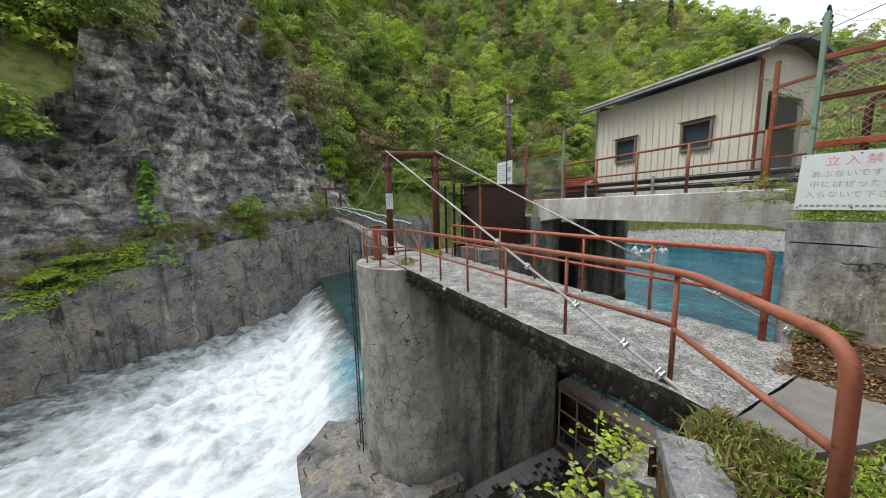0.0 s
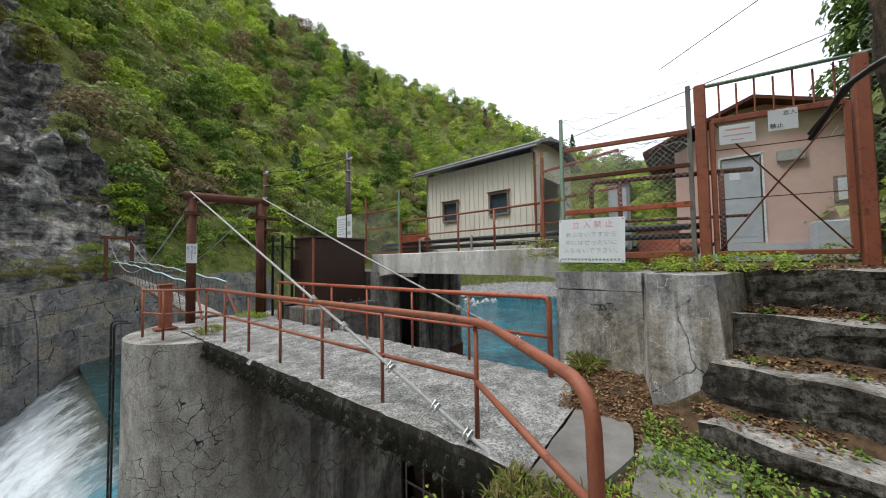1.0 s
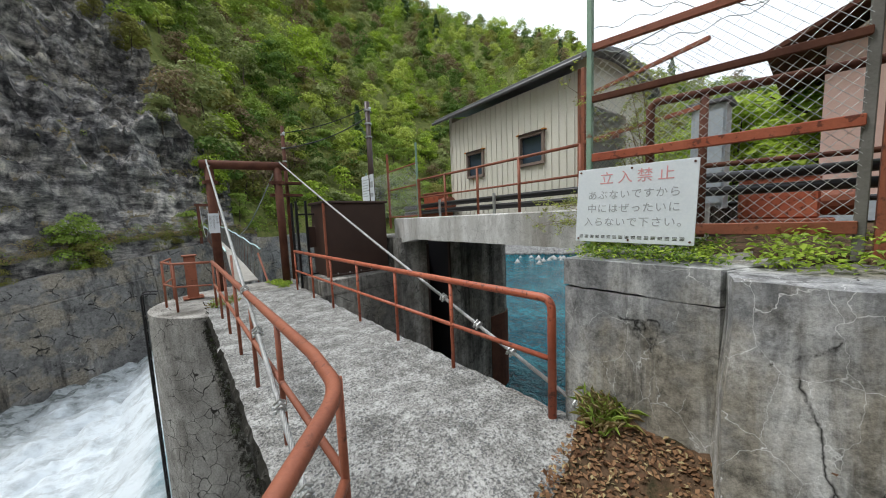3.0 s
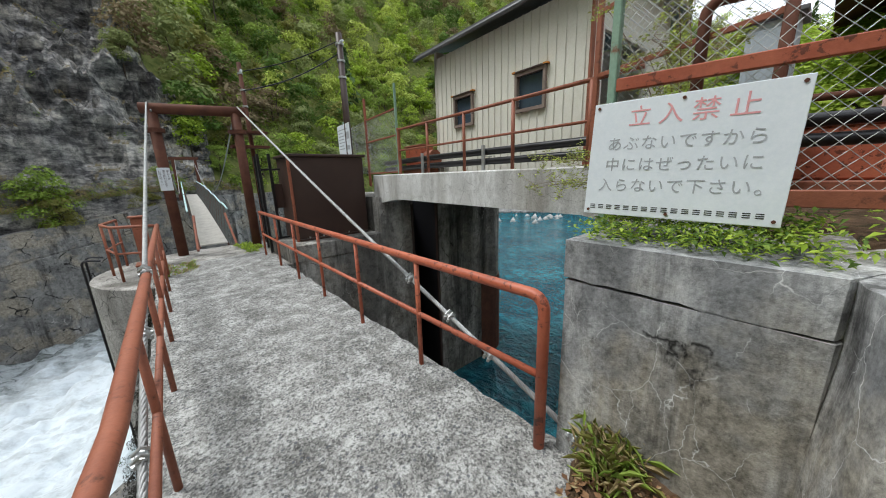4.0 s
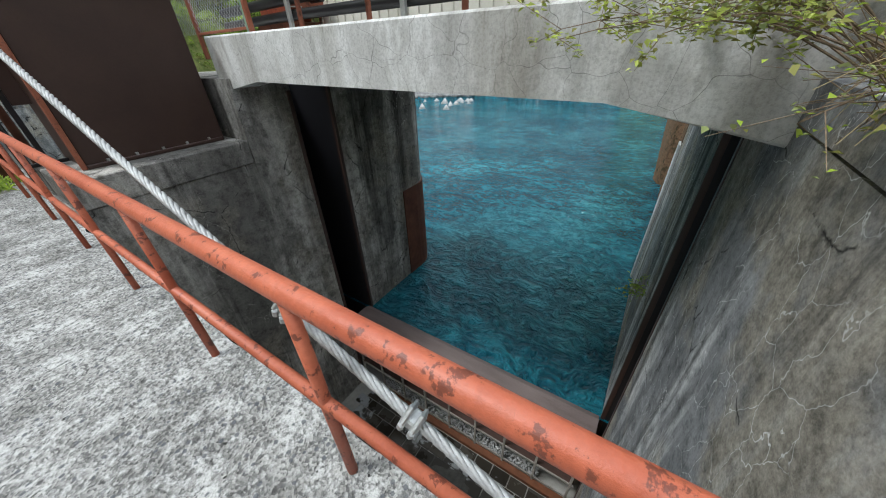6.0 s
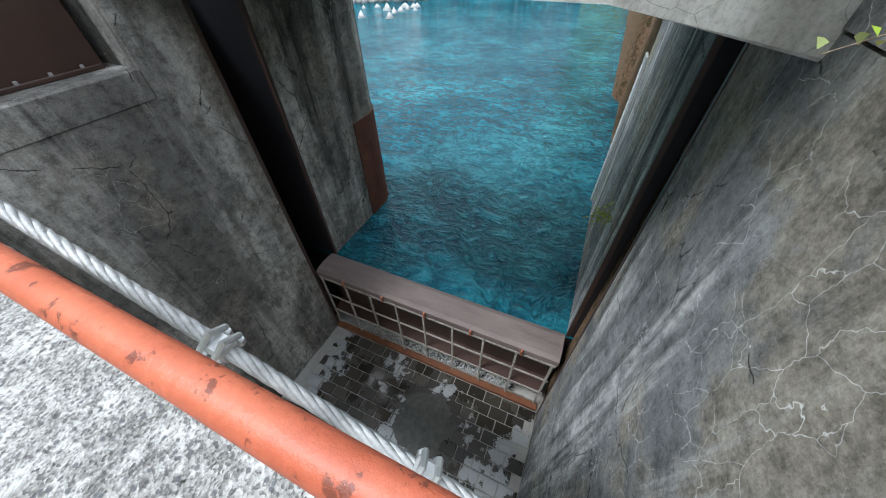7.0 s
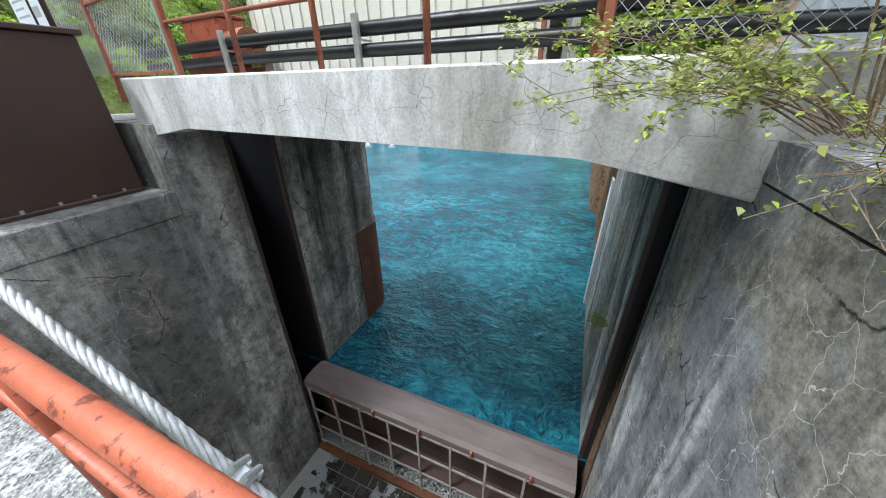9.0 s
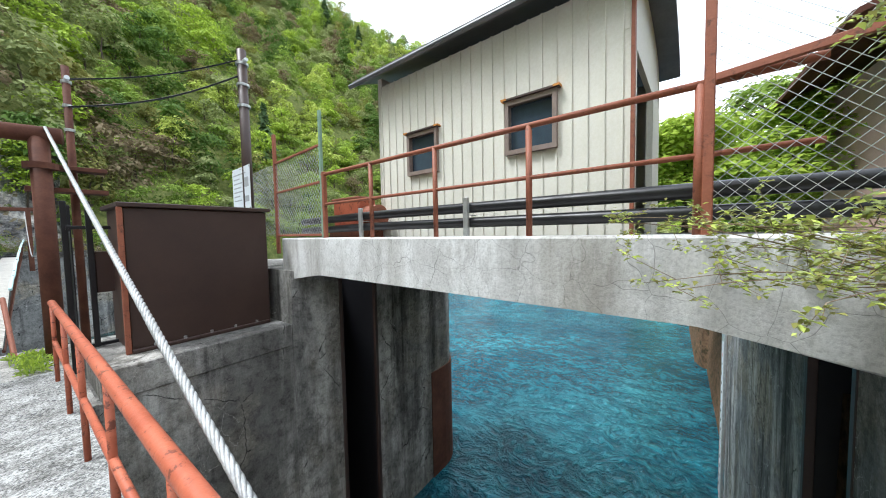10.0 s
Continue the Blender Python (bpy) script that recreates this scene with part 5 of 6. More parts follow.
for s in (-0.3, 0.3):
    part("bearer_rope", local(tube([fbp(k / 20) + Vector((s, 0, -0.05)) for k in range(21)], 0.02, 6), fb), M_portal, fb)
    part("hand_rope", local(tube([fbp(k / 20) + Vector((s * 1.35, 0, 0.88 + 0.03 * math.sin(k * 2.1))) for k in range(21)], 0.022, 6), fb), M_net, fb, "pale blue hand rope")
    a, b = Vector((PL[0] if s < 0 else PR[0], 7.9, 2.95)), Vector((1.0 if s < 0 else 2.0, 27.9, 3.1))
    part("main_rope", local(tube([a.lerp(b, k / 24) - Vector((0, 0, 1.95 * math.sin(math.pi * k / 24))) for k in range(25)], 0.016, 6), fb), M_cable, fb)
    for k in range(1, 24):
        top_ = fbp(k / 24) + Vector((s * 1.35, 0, 0.9))
        part("hanger", local(tube([fbp(k / 24) + Vector((s, 0, -0.05)), top_], 0.009, 5), fb), M_portal, fb)
    # net sides: cords along and across
    bm = bmesh.new()
    for j in range(1, 12):
        add_tube(bm, [fbp(k / 20) + Vector((s * (1 + 0.35 * j / 12), 0, 0.88 * j / 12)) for k in range(21)], 0.005, 3)
    for k in range(150):
        q = fbp(k / 150)
        add_tube(bm, [q + Vector((s, 0, 0)), q + Vector((s * 1.35, 0, 0.88))], 0.005, 3)
    part("net", local(bm, fb), flat("dark_net", (0.1, 0.105, 0.1), 0.8), fb)
fp = thing("bridge_portal", "small rusty frame portal at the far end of the footbridge", "portal", at=(1.5, 27.9, 0.5))
for x in (0.9, 2.1):
    part("post", local(box(x - 0.09, x + 0.09, 27.8, 27.98, 0.0, 3.1, 0.01), fp), M_portal, fp)
part("crossbeam", local(box(0.7, 2.3, 27.79, 27.99, 3.102, 3.28, 0.01), fp), M_portal, fp)
# small handrail pieces beside the portal
for x0, x1 in ((0.55, 0.62), (1.32, 1.26)):
    hp = mesh_ob("guide_post", tube([(x0, 8.2, 0.0), (x1, 8.9, 0.75)], 0.028, 8), M_rust)
    tagged(hp, "leaning rust-red guide rail at the footbridge entrance", "rail", group="entrance rails")

# ---- black steel screen and gate beside the cabinet ----
sc = thing("screen_gate", "black steel gate and mesh screen beside the portal", "gate", at=(1.9, 7.0, 0))
for x, y in ((1.74, 6.62), (1.92, 6.5), (1.82, 7.3)):
    part("post", local(box(x - 0.025, x + 0.025, y - 0.025, y + 0.025, 0.0, 2.05, 0.004), sc), M_black, sc)
part("panel", local(box(1.95, 2.6, 6.5, 6.53, 0.95, 1.45, 0.004), sc), M_brown, sc)
part("bar", local(box(1.74, 2.6, 6.5, 6.54, 1.72, 1.76, 0.004), sc), M_black, sc)
part("bar", local(box(1.74, 2.6, 6.5, 6.54, 0.3, 0.34, 0.004), sc), M_black, sc)
v, f = chain_link((1.78, 6.62), (1.82, 7.3), 0.05, 1.7, 0.07, 0.002)
raw_mesh("wire_mesh", v - np.array(sc.location), f, [M_black], None, sc)
for z in (2.3, 2.62):
    br = mesh_ob("clamp_bracket", box(1.52, 2.3, 7.86, 8.1, z - 0.03, z + 0.03, 0.006), M_portal)
    tagged(br, "dark steel clamp bracket round the portal post", "bracket", group="portal brackets")

# ---- utility poles and lines ----
def pole(x, y, z0, z1, r, label):
    t = thing("utility_pole", label, "pole", at=(x, y, z0))
    part("shaft", local(tube([(x, y, z0), (x, y, z1)], r, 12, r * 0.85), t), M_brown if r > 0.06 else M_portal, t, smooth=True)
    for k in range(3):
        part("band", local(tube([(x, y, z1 - 0.25 - 0.35 * k), (x, y, z1 - 0.21 - 0.35 * k)], r * 1.15, 12), t), M_steel, t)
    part("insulator", local(tube([(x, y - r - 0.09, z1 - 0.2), (x, y - r, z1 - 0.2)], 0.03, 8), t), M_white, t)
    return t
pole(3.85, 6.85, 1.0, 4.75, 0.085, "dark brown utility pole with steel bands")
pole(1.98, 8.15, 0.0, 4.15, 0.05, "slim dark utility pole behind the portal")
wire("overhead_line", "black overhead line between the poles", (3.85, 6.8, 4.6), (1.98, 8.1, 3.95), 0.1, 0.012, M_black)
wire("overhead_line", "black overhead line between the poles", (3.85, 6.8, 4.35), (1.98, 8.1, 3.55), 0.14, 0.014, M_black)
wire("overhead_line", "thin overhead line against the sky", (6.5, -1.0, 5.6), (-4, -22, 12), 0.6, 0.008, M_black)
wire("overhead_line", "thin overhead line against the sky", (5.0, 1.0, 3.9), (12, -30, 14), 0.6, 0.008, M_black)

# fence and board at the far end of the service bridge
f3 = thing("fence", "chain-link fence at the far end of the service bridge", "fence", at=(3.66, 4.62, 1.56))
bar3(f3, "post", (3.66, 4.63, 1.55), (3.66, 4.63, 3.22), 0.04, 0.04, M_green_post, "green-painted steel post")
bar3(f3, "post", (3.66, 4.575, 1.55), (3.66, 4.575, 2.42), 0.05, 0.05, M_rust)
bar3(f3, "post", (3.76, 6.2, 1.3), (3.76, 6.2, 3.25), 0.05, 0.05, M_rust)
bar3(f3, "post", (3.9, 7.9, 1.0), (3.9, 7.9, 3.0), 0.04, 0.04, M_green_post)
for z in (2.78, 2.3, 1.6):
    bar3(f3, "rail", (3.66, 4.63, z), (3.76, 6.2, z), 0.03, 0.03, M_rust)
link(f3, (3.66, 4.65), (3.76, 6.18), 1.6, 2.78, 0.075, 0.002)
link(f3, (3.76, 6.22), (3.9, 7.88), 1.6, 2.78, 0.075, 0.002)
nb = board("notice_board", "white notice board with small dark print on the fence", (3.79, 6.98, 2.42), (-0.08, -1, 0), (0, 0, 1), 0.85, 0.75)
bars(nb, [(-0.36, -0.36 + w, 0.26 - 0.075 * k, 0.022) for k, w in enumerate((0.6, 0.3, 0.42, 0.35, 0.5, 0.3, 0.38))] + [(0.12, 0.36, 0.1, 0.16), (0.15, 0.36, -0.18, 0.1)], M_grey_ink)
# fence over the service bridge at its landward end
f4 = thing("fence", "rust-framed chain-link fence closing the service bridge", "fence", at=(3.7, 0.3, 1.56))
bar3(f4, "post", (3.66, 0.72, 1.55), (3.66, 0.72, 3.3), 0.05, 0.05, M_rust)
for z in (2.95, 2.4):
    bar3(f4, "rail", (3.66, 0.72, z), (3.3, -0.6, z), 0.03, 0.04, M_rust)
link(f4, (3.66, 0.70), (3.3, -0.6), 1.6, 2.95, 0.07, 0.0018)


# the service bridge runs a little askew to the walkway
SWING = Matrix.Translation((3.645, 2.6, 0)) @ Matrix.Rotation(radians(-3.0), 4, "Z") @ Matrix.Translation((-3.6, -2.6, 0))
for ob in list(scene.objects):
    if ob.parent is None and ob.name.split(".")[0] in ("bridge_beam", "bridge_slab", "gate_house", "pipe", "pipe_bracket") or ob in (bridge_rail, winch_far, f3, f4):
        ob.matrix_basis = SWING @ ob.matrix_basis
house.location += Vector((0.12, 0.17, 0.0))

# ---- foliage ----
G_BRIGHT = leaf("spring_leaf_bright", (0.23, 0.34, 0.03), (0.46, 0.58, 0.09))
G_MID = leaf("spring_leaf_mid", (0.17, 0.26, 0.045), (0.36, 0.47, 0.10))
G_DEEP = leaf("leaf_deep", (0.07, 0.13, 0.028), (0.15, 0.24, 0.05))
G_OLIVE = leaf("leaf_olive", (0.18, 0.18, 0.045), (0.32, 0.31, 0.1))
G_PALE = leaf("leaf_pale", (0.2, 0.24, 0.09), (0.37, 0.41, 0.17))
G_FIR = leaf("conifer_needles", (0.05, 0.09, 0.035), (0.11, 0.17, 0.06), 0.2)
G_DRY = leaf("dry_straw", (0.28, 0.21, 0.10), (0.45, 0.37, 0.2), 0.2)
G_LITTER = leaf("brown_fallen_leaf", (0.09, 0.045, 0.025), (0.30, 0.17, 0.09), 0.1)
M_bark = plain("grey_brown_bark", (0.035, 0.027, 0.021), (0.13, 0.105, 0.08), 14, 0.95, 0, 1.0, 40, stretch=(1, 1, 0.25), dist=0.03)
rng = np.random.default_rng(11)


def unit(n):
    v = rng.normal(size=(n, 3))
    return v / np.linalg.norm(v, axis=1, keepdims=True)


def leaf_tris(c, nrm, size):
    """One ragged triangle at each place, facing about along nrm."""
    t = np.cross(nrm, unit(len(c)))
    t /= np.linalg.norm(t, axis=1, keepdims=True) + 1e-9
    b = np.cross(nrm, t)
    s = np.broadcast_to(np.asarray(size, float).reshape(-1, 1), (len(c), 1))
    return np.stack([c + t * s, c - 0.5 * t * s + 0.8 * b * s, c - 0.6 * t * s - 0.75 * b * s], 1)


def broadleaf(n_blob, per, size):
    """Template crown of unit radius: many small leaf clumps round several boughs."""
    out = []
    for k in range(n_blob):
        a = 2.4 * k + rng.uniform(0, 0.6)
        h = rng.uniform(-0.55, 0.8)
        rad = (1 - 0.55 * max(h, 0)) * rng.uniform(0.25, 0.68)
        c = np.array([math.cos(a) * rad, math.sin(a) * rad, h])
        u = unit(per)
        u[:, 2] = np.abs(u[:, 2]) * 0.9 - 0.25
        r = rng.uniform(0.28, 0.46) * (0.75 + 0.35 * rng.random((per, 1)))
        nrm = u * 0.6 + unit(per) * 0.55 + np.array([0, 0, 0.8])
        nrm /= np.linalg.norm(nrm, axis=1, keepdims=True)
        out.append(leaf_tris(c + u * r * np.array([1, 1, 0.75]), nrm, size * (0.6 + 0.8 * rng.random(per))))
    return np.concatenate(out)


def conifer(tiers, per, size):
    out = []
    for k in range(tiers):
        h = -1 + 2 * (k / (tiers - 1))
        rad = 0.8 * (1 - (h + 1) / 2) ** 0.8 + 0.05
        a = rng.uniform(0, 2 * math.pi, per)
        r = rad * np.sqrt(rng.random(per)) * (0.85 + 0.3 * np.sin(a * 3 + k))
        c = np.stack([np.cos(a) * r, np.sin(a) * r, h - 0.28 * r + 0.05 * rng.normal(size=per)], 1)
        nrm = np.stack([np.cos(a) * 0.5, np.sin(a) * 0.5, np.ones(per)], 1) + 0.5 * unit(per)
        nrm /= np.linalg.norm(nrm, axis=1, keepdims=True)
        out.append(leaf_tris(c, nrm, size * (0.6 + 0.8 * rng.random(per))))
    return np.concatenate(out)


def crowns(name, label, places, radii, tall, kinds, temps, mats):
    """Many tree crowns as one mesh: each a turned and scaled template."""
    V, I = [], []
    for p, r, t, k in zip(places, radii, tall, kinds):
        tm = temps[k[0]][rng.integers(len(temps[k[0]]))]
        a = rng.uniform(0, 6.28)
        c, s = math.cos(a), math.sin(a)
        R = np.array([[c, -s, 0], [s, c, 0], [0, 0, 1]])
        V.append((tm.reshape(-1, 3) @ R.T) * np.array([r, r, r * t]) + p)
        I.append(np.full(len(tm), k[1]))
    V = np.concatenate(V)
    ob = raw_mesh(name, V, np.arange(len(V)).reshape(-1, 3), mats, np.concatenate(I))
    return ob


far_b = [broadleaf(14, 68, 0.064) for _ in range(8)]
far_c = [conifer(11, 26, 0.17) for _ in range(4)]
G_TAN = leaf("bare_twig_brown", (0.16, 0.12, 0.07), (0.30, 0.24, 0.14))
G_LIME = leaf("fresh_lime_leaf", (0.34, 0.42, 0.07), (0.55, 0.62, 0.16))
MATS = [G_BRIGHT, G_MID, G_DEEP, G_OLIVE, G_PALE, G_FIR, G_TAN, G_LIME]
bb = rng.uniform(-6, 112, 16000)
dd = 1.5 + 118 * rng.random(16000) ** 0.75
pl_ = hill_at(bb, dd)
el = np.degrees(np.arctan2(pl_[:, 2], np.hypot(pl_[:, 0], pl_[:, 1])))
keep = (bb > 8.5 - 0.42 * el + rng.normal(0, 1.5, len(bb)))
bl = rng.uniform(-62, -8, 9000)
dl = 3 + 100 * rng.random(9000)
pll = hill_at(bl, dl)
ell = np.degrees(np.arctan2(pll[:, 2], np.hypot(pll[:, 0], pll[:, 1])))
keepl = (bl < -46.5 + 1.15 * ell + rng.normal(0, 1.5, 9000)) & (ell > 10)
pl_ = np.concatenate([pl_[keep], pll[keepl]])
dall = np.concatenate([dd[keep], dl[keepl]])
# thin to a spacing that grows with the distance
order = rng.permutation(len(pl_))
grid_, chosen = set(), []
for i in order:
    cell = 2.25 + 0.012 * dall[i]
    kx = (int(pl_[i, 0] // cell), int(pl_[i, 1] // cell))
    if kx not in grid_:
        grid_.add(kx)
        chosen.append(i)
pl_, dall = pl_[chosen], dall[chosen]
tone = wob(pl_[:, 0], pl_[:, 1], 0.09, 3.0) + rng.normal(0, 0.6, len(pl_))
radii = np.clip(rng.normal(2.5, 0.6, len(pl_)), 1.3, 4.2) * (0.8 + 0.004 * dall)
kinds, tall = [], []
for i in range(len(pl_)):
    if rng.random() < (0.014 if dall[i] > 30 else 0.008):
        kinds.append((1, 5))
        tall.append(rng.uniform(1.3, 1.7))
        radii[i] *= 1.25
    else:
        t = tone[i]
        kinds.append((0, 7 if t > 0.75 else 0 if t > 0.35 else 1 if t > -0.1 else 4 if t > -0.45 else 6 if t > -0.62 else 3 if t > -0.9 else 2))
        tall.append(rng.uniform(0.95, 1.45))
pl_[:, 2] += radii * np.array(tall) * 0.75
wood = crowns("forest", "", pl_, radii, tall, kinds, {0: far_b, 1: far_c}, MATS)
tagged(wood, "mixed spring forest in fresh green covering the steep hillside", "forest", kind="stuff")
# trunks and bare poles of the trees at the forest edge
bm = bmesh.new()
for i in np.where(dall < 26)[0]:
    p = Vector(pl_[i])
    base = p - Vector((0, 0, radii[i] * tall[i] * 0.95))
    add_tube(bm, [base, base.lerp(p, 0.6) + Vector((0.2 * math.sin(i), 0.1, 0)), p], 0.11, 5, 0.04)
tagged(mesh_ob("tree_trunks", bm, M_bark), "slender grey trunks at the forest edge", "trunks", kind="stuff")


def tree(name, label, at, r, h, mat, n_blob=16, per=150, size=0.055, fir=False, trunk=0.09):
    """A tree or tall shrub of its own: tapered trunk, limbs, and a crown of small leaves."""
    t = thing(name, label, "tree" if h > 2 else "shrub", at=tuple(at))
    tm = conifer(20, per, size) if fir else broadleaf(n_blob, per, size)
    bm = bmesh.new()
    top = Vector((0.06 * h, 0, h * 0.85))
    add_tube(bm, [Vector((0, 0, -0.3)), Vector((0.03 * h, 0.02 * h, h * 0.45)), top], trunk, 8, trunk * 0.3)
    for k in range(0 if fir else 7):
        a = k * 2.4
        s = Vector((0, 0, h * (0.25 + 0.07 * k)))
        e = s + Vector((math.cos(a) * r * 0.7, math.sin(a) * r * 0.7, h * 0.22))
        add_tube(bm, [s, s.lerp(e, 0.5) + Vector((0, 0, -0.04 * h)), e], trunk * 0.4, 5, trunk * 0.12)
    part("trunk", bm, M_bark, t)
    sc_ = np.array([r, r, h * 0.5])
    v = tm.reshape(-1, 3) * sc_ + np.array([0, 0, h * 0.54])
    raw_mesh("crown", v, np.arange(len(v)).reshape(-1, 3), [mat], None, t)
    return t


def on_bank(b, d):
    p = hill_at(np.array([b]), np.array([d]))[0]
    return (p[0], p[1], p[2] - 0.1)


tree("fir_tree", "small bright green fir on the bank wall top", (-9.4, 23.1, -2.6), 2.7, 6.6, leaf("young_fir", (0.14, 0.27, 0.05), (0.28, 0.45, 0.1)), per=110, size=0.05, fir=True)
for x, y, z, r, h, m_ in ((-10.4, 21.9, -2.9, 1.5, 2.9, G_BRIGHT), (-11.6, 20.8, -3.1, 1.7, 2.6, G_MID), (-10.9, 22.6, -2.8, 1.3, 3.4, G_BRIGHT), (-8.3, 23.2, -2.5, 0.9, 1.6, G_OLIVE), (-12.9, 20.0, -3.4, 1.6, 2.4, G_BRIGHT), (-12.2, 22.0, -2.6, 1.5, 3.6, G_MID),
                          (-7.3, 23.8, -2.2, 0.8, 2.2, G_OLIVE), (-4.9, 25.5, -1.6, 1.6, 4.2, G_MID), (-4.3, 25.2, -1.5, 1.0, 2.6, G_OLIVE), (-1.0, 27.6, -0.6, 1.0, 2.0, G_OLIVE), (0.4, 28.6, 0.0, 1.2, 2.8, G_MID)):
    tree("shrub" if h < 2.6 else "young_tree", "young leafy tree on the bank wall top" if h >= 2.6 else "sparse leafy shrub on the bank wall top", (x, y, z), r, h, m_, 24, 190, 0.042, trunk=0.05)
for b, d, r, h, m_ in ((-22, 9.0, 0.8, 1.4, G_OLIVE), (-14, 16, 0.8, 1.3, G_OLIVE), (-9, 24, 0.9, 1.5, G_PALE), (-6, 14, 1.0, 2.2, G_OLIVE),
                      (4, 2.5, 1.6, 4.2, G_BRIGHT), (-1, 6, 1.4, 3.2, G_PALE), (7, 1.5, 1.2, 2.6, G_MID), (-3, 12, 1.6, 3.5, G_OLIVE), (-6, 21, 1.8, 4, G_MID)):
    tree("shrub" if h < 2.6 else "young_tree", "young leafy tree on the rocky bank" if h >= 2.6 else "sparse leafy shrub clinging to the rock", on_bank(b, d), r, h, m_, 22, 170, 0.045, trunk=0.05)
# dry grass along the top of the bank wall
n = 1100
pb = hill_at(rng.uniform(-45, 9, n), 0.1 + 0.8 * rng.random(n))
tuft0 = [leaf_tris(np.stack([0.6 * u[:, 0], 0.6 * u[:, 1], np.abs(u[:, 2])], 1), unit(70), 0.09 * np.ones(70)) for u in (unit(70) for _ in range(4))]
ob_ = crowns("bank_grass", "", pb, rng.uniform(0.15, 0.5, n), np.full(n, 0.7), [(0, int(k)) for k in rng.choice(3, n, p=[0.55, 0.25, 0.2])], {0: tuft0}, [G_DRY, G_OLIVE, G_MID])
tagged(ob_, "dry grass and weeds along the bank wall top", "grass", kind="stuff")
# tufts in the rock face
n = 2600
rb1, rd1 = rng.uniform(-40, 3, n), 1 + 55 * rng.random(n)
pr = hill_at(rb1, rd1)
sel_ = wob(pr[:, 0], pr[:, 2], 0.5, 4.0) > 0.0
pr = pr[sel_]
tuft = [leaf_tris(np.stack([0.5 * u[:, 0], 0.5 * u[:, 1], np.abs(u[:, 2])], 1), unit(60), 0.10 * np.ones(60)) for u in (unit(60) for _ in range(4))]
tk = [(0, int(k)) for k in rng.choice(3, len(pr), p=[0.5, 0.3, 0.2])]
tf = crowns("rock_tufts", "", pr, rng.uniform(0.15, 0.5, len(pr)), np.full(len(pr), 0.9), tk, {0: tuft}, [G_DRY, G_OLIVE, G_MID])
tagged(tf, "dry grass and small green tufts on the cliff", "grass", kind="stuff")

# undergrowth between the trees of the far slope
n = 5200
pu = hill_at(rng.uniform(7, 80, n), 0.5 + 48 * rng.random(n))
ug = crowns("undergrowth", "", pu, rng.uniform(0.5, 1.1, n), np.full(n, 0.8), [(0, int(k)) for k in rng.choice(4, n, p=[0.4, 0.25, 0.2, 0.15])], {0: tuft}, [G_MID, G_BRIGHT, G_OLIVE, G_DEEP])
tagged(ug, "green undergrowth covering the slope between the trees", "undergrowth", kind="stuff")

# trees behind the gate and on the landward slope
for x, y, z, r, h, m_, fir in ((9.5, -5.2, 1.5, 1.8, 6.5, G_FIR, True), (12, -7.5, 2.5, 2.2, 8, G_FIR, True), (13, -6.6, 2.6, 2.2, 7.5, G_DEEP, False), (17, -8.4, 3.2, 2.4, 8.5, G_DEEP, False), (8.2, -6.8, 2.6, 2.0, 5.0, G_MID, False), (6.0, -6.2, 2.4, 1.8, 4.2, G_BRIGHT, False),
                              (13, 0.5, 0.5, 2.4, 4.4, G_BRIGHT, False), (16, -2.5, 1, 3.0, 5.5, G_MID, False), (4.6, -5.6, 2.2, 1.6, 3.6, G_MID, False), (10, -1.5, 1.2, 1.6, 3.0, G_BRIGHT, False), (3.6, -4.6, 1.8, 1.0, 2.6, G_OLIVE, False)):
    tree("conifer" if fir else "young_tree", "dark conifer on the landward slope" if fir else "fresh green young tree behind the fence", (x, y, z), r, h, m_, 20, 420, 0.036, fir, 0.1)
# woods and scrub on the landward slope
ns = 420
sx_, sy_ = rng.uniform(5.5, 60, ns), -4.2 - 26 * rng.random(ns) ** 1.4
sx_, sy_ = np.concatenate([sx_, rng.uniform(11, 34, 60)]), np.concatenate([sy_, rng.uniform(-4.5, -2.6, 60)])
ns = len(sx_)
sr_ = np.concatenate([rng.uniform(1.1, 2.2, ns - 60), rng.uniform(0.6, 1.1, 60)]) * (0.8 + 0.012 * sx_)
sk_ = [(0, int(k)) for k in rng.choice([0, 1, 2, 4, 7], ns)]
sp_ = np.stack([sx_, sy_, inner_z(sx_, sy_) + sr_ * 0.7], 1)
sw = crowns("slope_woods", "", sp_, sr_, rng.uniform(0.9, 1.5, ns), sk_, {0: far_b}, MATS)
tagged(sw, "fresh green scrub and trees on the landward slope", "woods", kind="stuff")
n = 2600
gx_, gy_ = rng.uniform(4.0, 30, n), -3.0 - 9 * rng.random(n)
gp_ = np.stack([gx_, gy_, inner_z(gx_, gy_)], 1)
sg = crowns("slope_grass", "", gp_, rng.uniform(0.15, 0.4, n), np.full(n, 0.8), [(0, int(k)) for k in rng.choice(3, n, p=[0.3, 0.2, 0.5])], {0: tuft}, [G_DRY, G_OLIVE, G_MID])
tagged(sg, "grass and low weeds on the landward slope", "grass", kind="stuff")


